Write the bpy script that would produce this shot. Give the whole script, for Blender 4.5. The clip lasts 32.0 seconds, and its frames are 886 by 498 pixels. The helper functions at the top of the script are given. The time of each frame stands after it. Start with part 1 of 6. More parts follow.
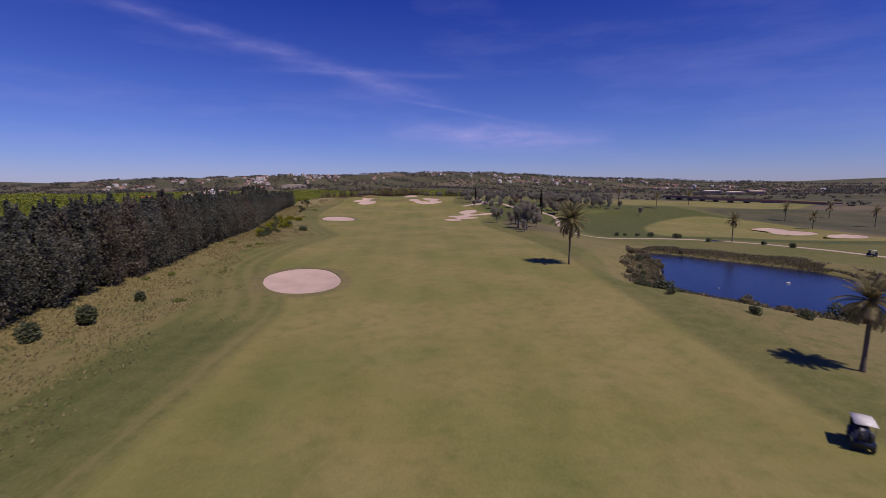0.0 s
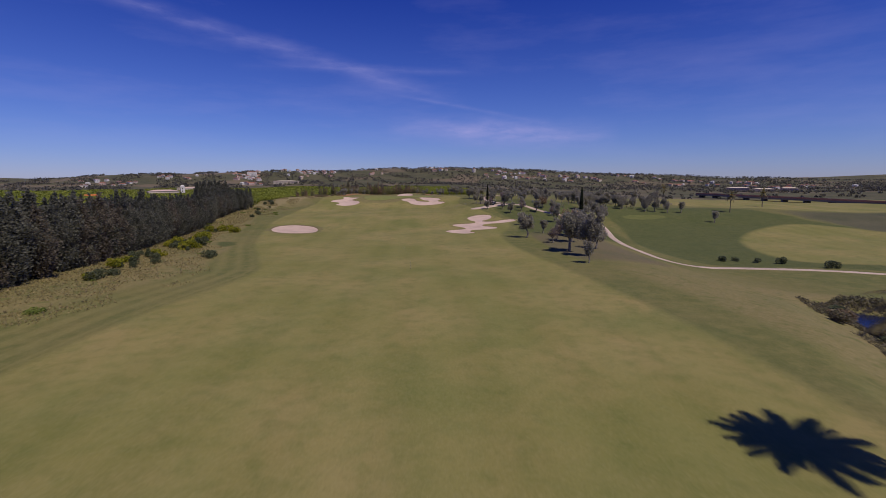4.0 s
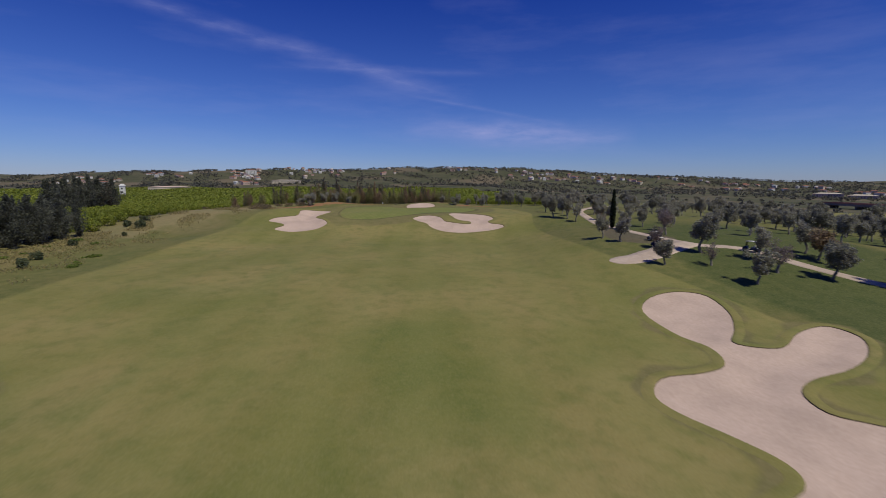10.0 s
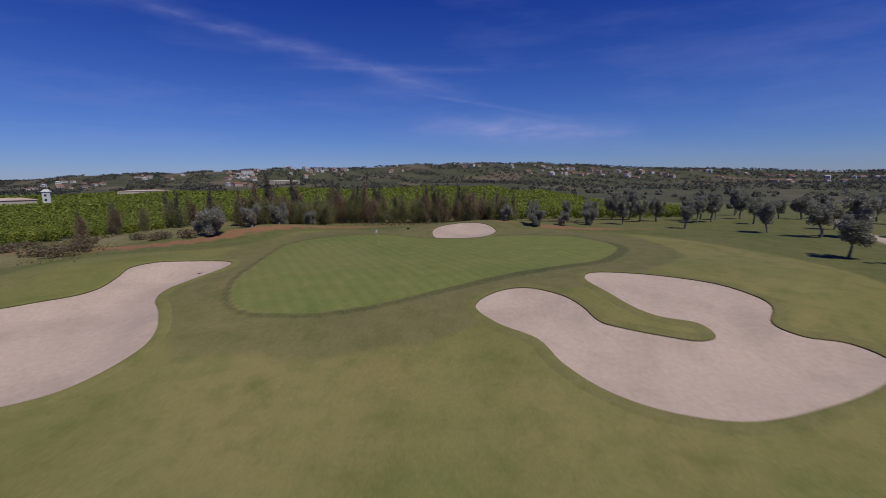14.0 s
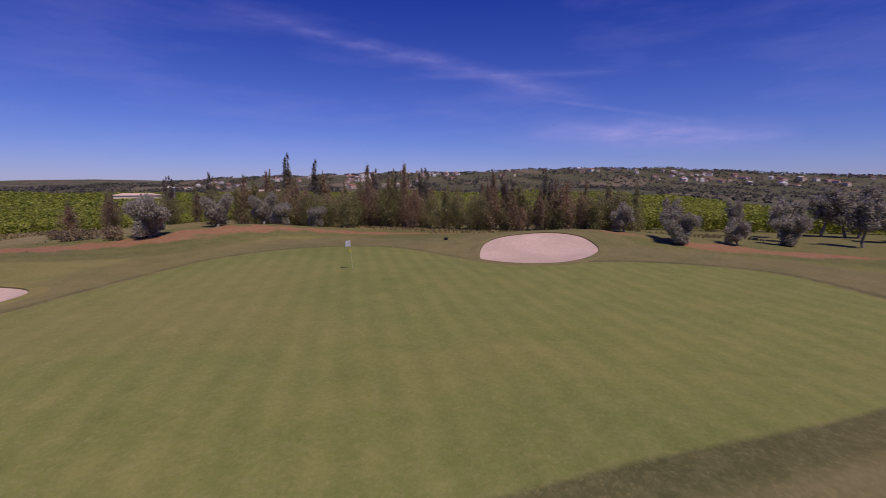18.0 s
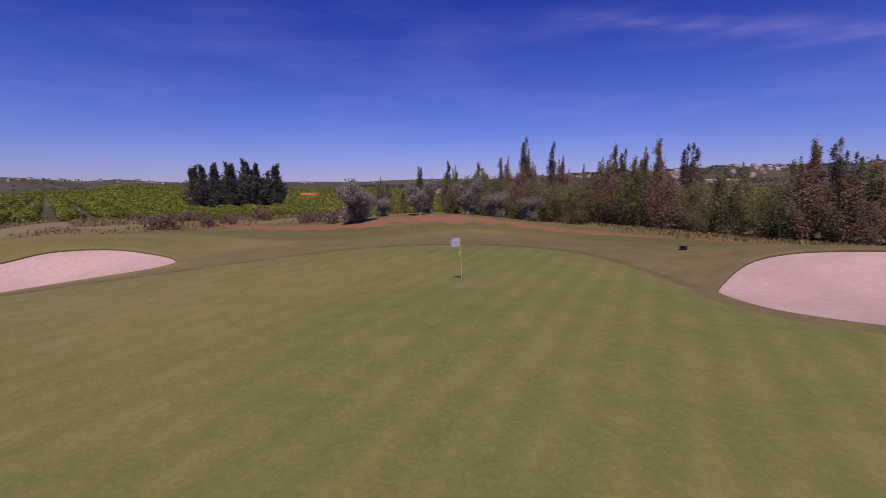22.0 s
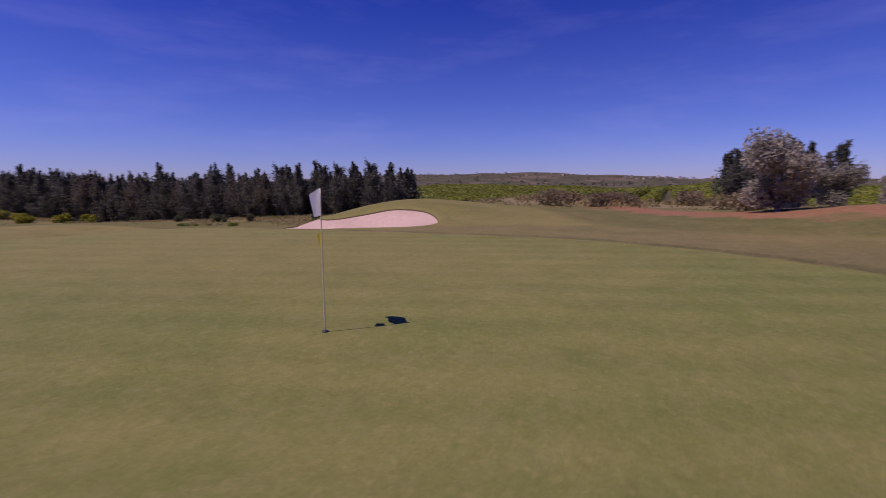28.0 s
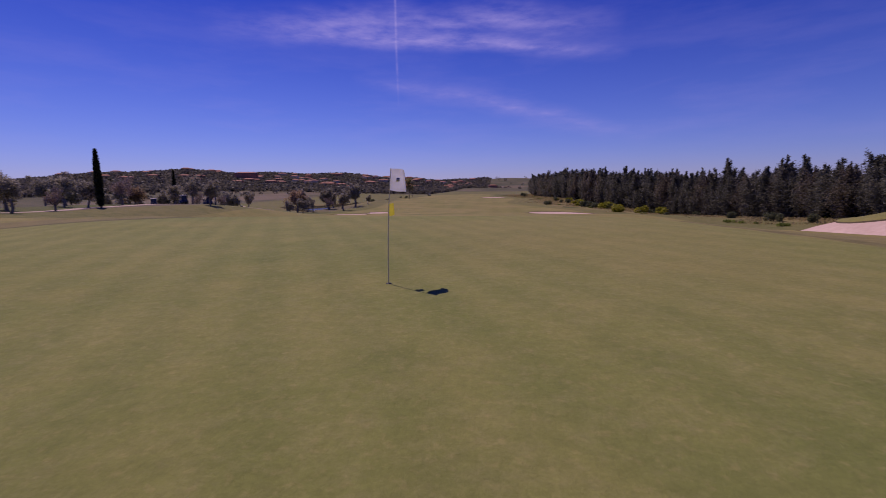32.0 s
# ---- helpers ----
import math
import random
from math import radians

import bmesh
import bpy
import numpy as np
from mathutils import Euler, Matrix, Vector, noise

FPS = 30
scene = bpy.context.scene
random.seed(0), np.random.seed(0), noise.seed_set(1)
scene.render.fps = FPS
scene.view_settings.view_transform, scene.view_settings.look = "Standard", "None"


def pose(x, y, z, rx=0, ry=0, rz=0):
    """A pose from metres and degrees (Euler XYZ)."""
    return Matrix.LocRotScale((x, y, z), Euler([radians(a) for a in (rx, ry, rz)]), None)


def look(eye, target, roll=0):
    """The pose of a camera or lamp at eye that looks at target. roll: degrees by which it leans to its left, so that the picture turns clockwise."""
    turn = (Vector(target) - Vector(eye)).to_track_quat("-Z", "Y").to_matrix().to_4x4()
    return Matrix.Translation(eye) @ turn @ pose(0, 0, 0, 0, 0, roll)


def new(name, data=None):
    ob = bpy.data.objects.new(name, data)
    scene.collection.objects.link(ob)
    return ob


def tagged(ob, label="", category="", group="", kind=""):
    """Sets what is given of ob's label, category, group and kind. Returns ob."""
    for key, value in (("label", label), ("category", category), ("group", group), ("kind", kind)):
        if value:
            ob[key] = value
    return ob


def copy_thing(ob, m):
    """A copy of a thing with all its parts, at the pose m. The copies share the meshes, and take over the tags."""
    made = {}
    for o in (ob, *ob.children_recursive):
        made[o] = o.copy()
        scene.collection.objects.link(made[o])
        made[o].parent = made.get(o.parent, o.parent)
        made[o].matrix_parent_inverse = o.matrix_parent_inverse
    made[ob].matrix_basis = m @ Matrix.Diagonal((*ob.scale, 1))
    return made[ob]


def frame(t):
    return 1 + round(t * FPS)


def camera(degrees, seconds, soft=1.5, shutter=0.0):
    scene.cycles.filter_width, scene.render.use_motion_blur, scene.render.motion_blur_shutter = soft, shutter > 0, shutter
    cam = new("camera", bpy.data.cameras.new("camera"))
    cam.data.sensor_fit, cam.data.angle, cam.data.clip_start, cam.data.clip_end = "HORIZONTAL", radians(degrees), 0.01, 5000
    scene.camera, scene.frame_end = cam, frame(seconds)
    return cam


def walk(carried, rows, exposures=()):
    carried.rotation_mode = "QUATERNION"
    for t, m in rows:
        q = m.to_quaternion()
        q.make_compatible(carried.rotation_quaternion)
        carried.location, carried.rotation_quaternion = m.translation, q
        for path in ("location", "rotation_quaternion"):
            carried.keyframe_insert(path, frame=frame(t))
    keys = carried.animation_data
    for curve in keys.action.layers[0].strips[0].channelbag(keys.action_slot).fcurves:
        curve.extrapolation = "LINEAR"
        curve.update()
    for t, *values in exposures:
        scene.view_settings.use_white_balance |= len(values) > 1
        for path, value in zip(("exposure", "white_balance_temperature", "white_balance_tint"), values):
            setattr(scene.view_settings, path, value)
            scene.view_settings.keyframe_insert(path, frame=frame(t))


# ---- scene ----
EXPOSURES = ((0.0, -0.08, 6500, 15), (3.0, -0.13, 6420, 9), (8.0, -0.13, 6500, 9), (9.0, -0.13, 6500, 3), (10.0, -0.18, 6350, -6), (11.0, -0.18, 6500, 1), (12.0, -0.13, 6500, 6), (13.2, -0.2, 6250, 6), (14.0, -0.31, 6020, -5), (14.5, -0.31, 6000, -9), (15.4, -0.26, 6100, -8), (16.5, -0.2, 6100, 0), (17.0, -0.16, 6350, 10), (19.0, -0.08, 6500, 25), (23.0, -0.08, 6450, 33), (28.0, -0.08, 6450, 35), (32.0, -0.20, 6520, 36))
cam = camera(88.84, 32.0, 0.9, 0.4)


def posed(x, y, z, yaw, pitch, roll):
    """The camera's pose: yaw to the left of +y, pitch up, roll to the left."""
    return pose(x, y, z, 90 + pitch, 0, yaw) @ pose(0, 0, 0, 0, 0, roll)


PATH = [
    (0.0, posed(10.002, -66.948, 17.243, -0.04, -8.22, -0.18)),
    (0.5, posed(10.289, -58.393, 17.243, -0.17, -8.43, -0.12)),
    (1.0, posed(10.567, -49.485, 17.256, -0.14, -8.43, -0.06)),
    (1.5, posed(10.663, -40.335, 17.265, -0.16, -8.24, 0.00)),
    (2.0, posed(10.503, -31.155, 17.224, -0.09, -8.15, 0.09)),
    (2.5, posed(10.251, -22.017, 17.108, -0.11, -8.23, 0.17)),
    (3.0, posed(10.033, -12.778, 16.957, -0.02, -8.38, 0.11)),
    (3.5, posed(9.963, -3.411, 16.788, -0.01, -8.67, -0.08)),
    (5.5, posed(8.449, 45.914, 16.781, 0.84, -8.72, -0.07)),
    (6.0, posed(7.802, 58.042, 16.800, 0.97, -8.75, -0.08)),
    (6.5, posed(7.059, 70.073, 16.810, 1.12, -8.75, -0.10)),
    (7.0, posed(6.143, 82.013, 16.803, 1.28, -8.65, -0.13)),
    (7.5, posed(5.021, 93.805, 16.754, 1.45, -8.73, -0.14)),
    (8.0, posed(3.651, 105.400, 16.668, 1.63, -8.70, -0.12)),
    (8.5, posed(2.102, 116.644, 16.532, 1.73, -8.67, -0.01)),
    (9.0, posed(0.406, 127.670, 16.367, 1.87, -8.58, 0.15)),
    (9.5, posed(-1.187, 138.579, 16.184, 1.84, -8.55, 0.30)),
    (10.0, posed(-2.741, 149.856, 16.010, 1.91, -8.57, 0.40)),
    (10.5, posed(-4.311, 161.684, 15.860, 2.09, -8.65, 0.42)),
    (11.0, posed(-5.899, 173.809, 15.724, 2.17, -8.86, 0.32)),
    (11.5, posed(-7.553, 186.041, 15.612, 2.36, -9.14, 0.12)),
    (12.0, posed(-9.381, 198.513, 15.559, 2.40, -9.11, -0.10)),
    (12.5, posed(-11.545, 211.433, 15.549, 2.59, -9.00, -0.26)),
    (13.0, posed(-13.761, 224.166, 15.544, 2.74, -8.83, -0.47)),
    (13.5, posed(-15.617, 236.178, 15.502, 3.01, -8.80, -0.68)),
    (14.0, posed(-16.885, 247.593, 15.401, 3.05, -8.87, -0.71)),
    (14.5, posed(-17.185, 255.869, 15.105, 4.51, -8.87, -0.66)),
    (16.5, posed(-15.270, 277.222, 12.396, 7.18, -8.12, 0.20)),
    (17.0, posed(-14.592, 278.808, 12.350, 10.09, -8.12, 0.14)),
    (17.5, posed(-13.894, 280.407, 12.332, 13.39, -8.10, 0.08)),
    (18.0, posed(-13.284, 282.098, 12.295, 17.24, -8.06, 0.05)),
    (18.5, posed(-12.808, 283.969, 12.184, 21.49, -8.03, 0.05)),
    (19.0, posed(-12.469, 286.088, 12.018, 25.89, -7.99, 0.04)),
    (19.5, posed(-12.173, 288.117, 11.840, 30.32, -7.94, -0.01)),
    (20.0, posed(-11.971, 290.120, 11.647, 34.91, -7.92, -0.08)),
    (20.5, posed(-11.894, 292.215, 11.435, 39.74, -7.95, -0.15)),
    (21.0, posed(-11.940, 294.378, 11.229, 44.75, -8.04, -0.20)),
    (21.5, posed(-12.088, 296.522, 11.039, 49.83, -8.17, -0.25)),
    (22.0, posed(-12.314, 298.618, 10.851, 54.81, -8.29, -0.27)),
    (22.5, posed(-12.627, 300.652, 10.656, 59.69, -8.35, -0.27)),
    (23.0, posed(-13.062, 302.611, 10.460, 64.54, -8.35, -0.25)),
    (23.5, posed(-13.654, 304.536, 10.259, 69.46, -8.31, -0.23)),
    (24.0, posed(-14.437, 306.448, 10.041, 74.71, -8.26, -0.19)),
    (24.5, posed(-15.405, 308.268, 9.803, 80.42, -8.19, -0.13)),
    (25.0, posed(-16.502, 309.924, 9.571, 86.23, -8.14, -0.05)),
    (25.5, posed(-17.663, 311.461, 9.359, 91.83, -8.13, 0.04)),
    (27.5, posed(-23.341, 316.229, 8.504, 113.46, -8.18, -0.09)),
    (28.0, posed(-25.000, 317.179, 8.281, 122.62, -8.26, -0.17)),
    (28.5, posed(-26.570, 318.083, 8.108, 132.25, -8.35, -0.28)),
    (29.0, posed(-27.976, 318.863, 7.997, 142.23, -8.43, -0.40)),
    (29.5, posed(-29.167, 319.480, 7.934, 152.24, -8.46, -0.51)),
    (30.0, posed(-30.137, 319.931, 7.896, 161.94, -8.42, -0.58)),
    (30.5, posed(-30.889, 320.219, 7.862, 170.74, -8.31, -0.62)),
    (31.0, posed(-31.466, 320.340, 7.832, 178.39, -8.16, -0.66)),
    (31.5, posed(-31.851, 320.340, 7.831, 184.38, -8.04, -0.73)),
    (32.0, posed(-32.146, 320.284, 7.873, 189.41, -7.97, -0.82)),
]
walk(cam, PATH, EXPOSURES)

# ---------- world, sun, exposure ----------
SUN = Vector((0.40, -0.36, 0.88)).normalized()
world = bpy.data.worlds.new("sky")
scene.world = world
world.use_nodes = True
wn, wl = world.node_tree.nodes, world.node_tree.links
wn.clear()


def wnode(kind, **kw):
    n = wn.new(kind)
    for k, v in kw.items():
        if k in n.inputs.keys():
            n.inputs[k].default_value = v
    return n


def wmath(op, a, b=None, c=None, clamp=False):
    n = wn.new("ShaderNodeMath")
    n.operation, n.use_clamp = op, clamp
    for i, v in enumerate((a, b, c)):
        if v is None:
            continue
        if isinstance(v, (int, float)):
            n.inputs[i].default_value = v
        else:
            wl.new(v, n.inputs[i])
    return n.outputs[0]


sky = wn.new("ShaderNodeTexSky")
sky.sky_type, sky.sun_disc = "NISHITA", False
sky.sun_elevation, sky.sun_rotation = math.asin(SUN.z), math.atan2(SUN.x, SUN.y)
sky.air_density, sky.dust_density, sky.ozone_density = 1.0, 0.1, 5.0
coord = wn.new("ShaderNodeTexCoord")
sep = wn.new("ShaderNodeSeparateXYZ")
wl.new(coord.outputs["Generated"], sep.inputs[0])
# a deep polarised blue: more of it the higher the sky stands
deep = wn.new("ShaderNodeValToRGB")
deep.color_ramp.elements[0].position, deep.color_ramp.elements[0].color = 0.0, (0.47, 0.51, 0.92, 1)
deep.color_ramp.elements[1].position, deep.color_ramp.elements[1].color = 0.42, (0.066, 0.158, 0.76, 1)
wl.new(sep.outputs[2], deep.inputs[0])
hsv = wn.new("ShaderNodeMix")
hsv.data_type, hsv.blend_type = "RGBA", "MULTIPLY"
hsv.inputs["Factor"].default_value = 1.0
wl.new(sky.outputs[0], hsv.inputs["A"])
wl.new(deep.outputs[0], hsv.inputs["B"])


def wdot(v):
    n = wn.new("ShaderNodeVectorMath")
    n.operation = "DOT_PRODUCT"
    wl.new(coord.outputs["Generated"], n.inputs[0])
    n.inputs[1].default_value = v
    return n.outputs["Value"]


def wnoise(scale, detail, stretch=(1, 1, 1), rot=0.0):
    m = wn.new("ShaderNodeMapping")
    m.inputs["Scale"].default_value = stretch
    m.inputs["Rotation"].default_value = (0, 0, rot)
    wl.new(coord.outputs["Generated"], m.inputs[0])
    n = wnode("ShaderNodeTexNoise", Scale=scale, Detail=detail, Roughness=0.6)
    wl.new(m.outputs[0], n.inputs[0])
    return n.outputs[0]


def wramp(v, a, b):
    return wmath("MULTIPLY", wmath("SUBTRACT", v, a), 1 / (b - a), clamp=True)


wisps = wramp(wnoise(3.0, 6, (1, 1, 5)), 0.47, 0.75)
fine = wramp(wnoise(14.0, 5, (1, 1, 4)), 0.35, 0.75)


def streak(p, q, width, strength, limit):
    """A vapour trail along the great circle through two directions, round the first of them."""
    p, q = Vector(p).normalized(), Vector(q).normalized()
    across = p.cross(q).normalized()
    d = wmath("ABSOLUTE", wmath("ADD", wdot(across), wmath("MULTIPLY", wmath("SUBTRACT", wnoise(5, 3), 0.5), width * 1.2)))
    s = wmath("SUBTRACT", 1.0, wmath("MULTIPLY", d, 1 / width), clamp=True)
    mid = (p + q).normalized()
    along = wramp(wdot(mid), limit, limit + 0.06)
    return wmath("MULTIPLY", wmath("MULTIPLY", wmath("POWER", s, 1.5), along), wmath("MULTIPLY", wmath("ADD", fine, 0.35), strength))


def way(x, y, yaw=0.0, pitch=-8.3):
    """The direction that lies (x, y) in units of the focal length from a level view's middle."""
    return pose(0, 0, 0, 90 + pitch, 0, yaw).to_3x3() @ Vector((x, -y, -1))


CLOUDS = [streak(way(-0.70, -0.545), way(-0.13, -0.365), 0.024, 0.21, 0.92), streak(way(-0.11, -0.335), way(0.20, -0.275), 0.007, 0.42, 0.980),
          streak(way(-0.10, -0.255), way(0.36, -0.240), 0.042, 0.98, 0.970), streak(way(-0.34, -0.315), way(-0.2, -0.30), 0.022, 0.6, 0.9935),
          streak(way(-0.45, -0.40), way(0.1, -0.38), 0.012, 0.22, 0.965), streak(way(-0.1825, -0.55, 185), way(-0.178, -0.42, 185), 0.004, 2.0, 0.9905),
          streak(way(-0.45, -0.50, 185), way(0.32, -0.43, 185), 0.022, 0.6, 0.94), streak(way(-0.5, -0.52, 185), way(0.2, -0.50, 185), 0.05, 0.45, 0.92),
          streak(way(-0.2, -0.38, 185), way(0.3, -0.26, 185), 0.03, 0.4, 0.95), streak(way(0.33, -0.345, 185), way(0.42, -0.37, 185), 0.006, 0.6, 0.9975)]
veil = wmath("MULTIPLY", wisps, wmath("MULTIPLY", wramp(sep.outputs[2], 0.0, 0.1), wmath("MULTIPLY", wmath("SUBTRACT", 1.0, wramp(sep.outputs[2], 0.15, 0.6)), 0.13)))
for c in CLOUDS:
    veil = wmath("ADD", veil, c, clamp=True)
mix = wn.new("ShaderNodeMix")
mix.data_type = "RGBA"
wl.new(veil, mix.inputs["Factor"])
wl.new(hsv.outputs["Result"], mix.inputs["A"])
mix.inputs["B"].default_value = (4.2, 3.9, 7.4, 1)
bg = wnode("ShaderNodeBackground", Strength=0.105)
wl.new(mix.outputs["Result"], bg.inputs[0])
out = wn.new("ShaderNodeOutputWorld")
wl.new(bg.outputs[0], out.inputs[0])

sun = new("sun", bpy.data.lights.new("sun", "SUN"))
sun.data.energy, sun.data.angle, sun.data.color = 3.4, radians(0.55), (1.0, 0.92, 0.82)
sun.matrix_world = look(SUN * 100, (0, 0, 0))


# ---------- materials ----------
def shader(name, rough=0.8, metal=0.0):
    m = bpy.data.materials.new(name)
    m.use_nodes = True
    b = m.node_tree.nodes["Principled BSDF"]
    b.inputs["Roughness"].default_value, b.inputs["Metallic"].default_value = rough, metal
    return m, m.node_tree.nodes, m.node_tree.links, b


def rgba(c):
    return (*c, 1.0)


def noise_of(n, l, scale, detail=4, vec=None, rough=0.55):
    t = n.new("ShaderNodeTexNoise")
    t.inputs["Scale"].default_value, t.inputs["Detail"].default_value, t.inputs["Roughness"].default_value = scale, detail, rough
    if vec is not None:
        l.new(vec, t.inputs["Vector"])
    return t.outputs[0]


def ramp_of(n, l, v, a, b):
    r = n.new("ShaderNodeMapRange")
    r.inputs["From Min"].default_value, r.inputs["From Max"].default_value = a, b
    l.new(v, r.inputs["Value"])
    return r.outputs[0]


def mix_of(n, l, f, a, b, mode="MIX"):
    x = n.new("ShaderNodeMix")
    x.data_type, x.blend_type = "RGBA", mode
    for sock, v in (("Factor", f), ("A", a), ("B", b)):
        if isinstance(v, (int, float)):
            x.inputs[sock].default_value = v
        elif isinstance(v, tuple):
            x.inputs[sock].default_value = rgba(v)
        else:
            l.new(v, x.inputs[sock])
    return x.outputs["Result"]


def bump_of(n, l, b, v, strength, dist=0.05):
    u = n.new("ShaderNodeBump")
    u.inputs["Strength"].default_value, u.inputs["Distance"].default_value = strength, dist
    l.new(v, u.inputs["Height"])
    l.new(u.outputs[0], b.inputs["Normal"])


def plain(name, c1, c2, scale=4.0, rough=0.7, metal=0.0, bump=0.2, big=0.5, spread=0.0, stain=0.35):
    """A surface with grain at two scales; spread varies its brightness from piece to piece."""
    m, n, l, b = shader(name, rough, metal)
    pos = n.new("ShaderNodeTexCoord").outputs["Object"]
    fine, coarse = noise_of(n, l, scale, 5, pos), noise_of(n, l, scale * big * 0.2, 3, pos)
    col = mix_of(n, l, ramp_of(n, l, fine, 0.3, 0.7), c1, c2)
    col = mix_of(n, l, mix_value(n, l, coarse), col, mix_of(n, l, stain, col, (c1[0] * 0.5, c1[1] * 0.5, c1[2] * 0.5)))
    if spread:
        info = n.new("ShaderNodeObjectInfo")
        h = n.new("ShaderNodeHueSaturation")
        l.new(ramp_of(n, l, info.outputs["Random"], -0.001, 1.001), h.inputs["Fac"])
        h.inputs["Value"].default_value = 1 + spread
        l.new(col, h.inputs["Color"])
        col = h.outputs[0]
    l.new(col, b.inputs["Base Color"])
    bump_of(n, l, b, fine, bump, 0.02)
    return m


def mix_value(n, l, v):
    return ramp_of(n, l, v, 0.42, 0.62)


def foliage(name, dark, light, tip=None, spread=0.25, gloss=0.55):
    """Leaves: tone changes from leaf to leaf, from clump to clump and from plant to plant; thin enough to let some light through."""
    m, n, l, b = shader(name, gloss)
    geo, info = n.new("ShaderNodeNewGeometry"), n.new("ShaderNodeObjectInfo")
    col = mix_of(n, l, geo.outputs["Random Per Island"], dark, light)
    big = noise_of(n, l, 0.35, 3, n.new("ShaderNodeTexCoord").outputs["Object"])
    col = mix_of(n, l, ramp_of(n, l, big, 0.4, 0.65), col, mix_of(n, l, 0.5, col, tip or light))
    h = n.new("ShaderNodeHueSaturation")
    h.inputs["Value"].default_value = 1 + spread
    h.inputs["Hue"].default_value = 0.49
    l.new(info.outputs["Random"], h.inputs["Fac"])
    l.new(col, h.inputs["Color"])
    l.new(h.outputs[0], b.inputs["Base Color"])
    b.inputs["Specular IOR Level"].default_value = 0.25
    tr = n.new("ShaderNodeBsdfTranslucent")
    l.new(h.outputs[0], tr.inputs[0])
    add = n.new("ShaderNodeMixShader")
    add.inputs[0].default_value = 0.45
    l.new(b.outputs[0], add.inputs[1])
    l.new(tr.outputs[0], add.inputs[2])
    l.new(add.outputs[0], n["Material Output"].inputs[0])
    return m


def shifted(n, l, vec, by):
    a = n.new("ShaderNodeVectorMath")
    a.operation = "ADD"
    l.new(vec, a.inputs[0])
    a.inputs[1].default_value = by
    return a.outputs[0]


def ground_material():
    m, n, l, b = shader("turf_and_soil", 0.9)
    b.inputs["Specular IOR Level"].default_value = 0.15
    pos = n.new("ShaderNodeNewGeometry").outputs["Position"]
    sepp = n.new("ShaderNodeSeparateXYZ")
    l.new(pos, sepp.inputs[0])

    def attr(name):
        a = n.new("ShaderNodeAttribute")
        a.attribute_name = name
        return a.outputs["Fac"]

    def stripes(deg, width, soft, wobble):
        mp = n.new("ShaderNodeMapping")
        mp.inputs["Rotation"].default_value = (0, 0, radians(deg))
        l.new(pos, mp.inputs[0])
        w = n.new("ShaderNodeTexWave")
        w.wave_type, w.bands_direction, w.wave_profile = "BANDS", "X", "SIN"
        w.inputs["Scale"].default_value = 2 * math.pi / (20 * width) / 1.0
        w.inputs["Distortion"].default_value, w.inputs["Detail"].default_value = wobble, 1
        w.inputs["Detail Scale"].default_value = 0.2
        l.new(mp.outputs[0], w.inputs[0])
        return ramp_of(n, l, w.outputs["Fac"], 0.5 - soft, 0.5 + soft)

    fine, mid, wide = noise_of(n, l, 6.0, 8, pos, 0.75), noise_of(n, l, 0.5, 5, pos), noise_of(n, l, 0.045, 4, pos)
    spots = noise_of(n, l, 1.6, 6, pos, 0.7)
    # mown fairway: olive turf, worn to straw in wide patches
    fair = mix_of(n, l, ramp_of(n, l, wide, 0.38, 0.64), FAIR_A, FAIR_B)
    fair = mix_of(n, l, mix_factor(n, l, ramp_of(n, l, mid, 0.45, 0.75), 0.7), fair, FAIR_C)
    fair = mix_of(n, l, mix_factor(n, l, stripes(-3, 8.0, 0.45, 0.6), 0.5), fair, mix_of(n, l, 0.6, fair, FAIR_D))
    green = mix_of(n, l, ramp_of(n, l, mid, 0.4, 0.7), GREEN_A, GREEN_B)
    green = mix_of(n, l, mix_factor(n, l, stripes(-29, 1.35, 0.42, 0.9), 0.50), green, mix_of(n, l, 0.6, green, GREEN_C))
    green = mix_of(n, l, ramp_of(n, l, wide, 0.5, 0.72), green, mix_of(n, l, 0.4, green, FAIR_B))
    rough = mix_of(n, l, ramp_of(n, l, mid, 0.4, 0.65), ROUGH_A, ROUGH_B)
    rough = mix_of(n, l, ramp_of(n, l, wide, 0.45, 0.65), rough, mix_of(n, l, 0.6, rough, DRY_A))
    rough = mix_of(n, l, attr("ring"), rough, mix_of(n, l, 0.62, rough, (0.265, 0.225, 0.080)))
    dry = mix_of(n, l, ramp_of(n, l, spots, 0.4, 0.65), DRY_A, DRY_B)
    dry = mix_of(n, l, ramp_of(n, l, mid, 0.52, 0.68), dry, DRY_C)
    # collar turf, darkened so its east side carries the slope's shade
    shaded_collar = mix_of(n, l, ramp_of(n, l, mid, 0.4, 0.7), (0.140, 0.124, 0.048), (0.108, 0.100, 0.038))
    apron = mix_of(n, l, ramp_of(n, l, mid, 0.38, 0.7), (0.238, 0.192, 0.082), (0.182, 0.158, 0.060))
    lush = mix_of(n, l, ramp_of(n, l, mid, 0.4, 0.7), LUSH_A, LUSH_B)
    straw = mix_of(n, l, ramp_of(n, l, spots, 0.35, 0.65), (0.250, 0.195, 0.092), (0.340, 0.262, 0.135))
    soil = mix_of(n, l, ramp_of(n, l, spots, 0.35, 0.65), SOIL_A, SOIL_B)
    bark = mix_of(n, l, ramp_of(n, l, spots, 0.35, 0.65), (0.105, 0.080, 0.055), (0.180, 0.138, 0.098))
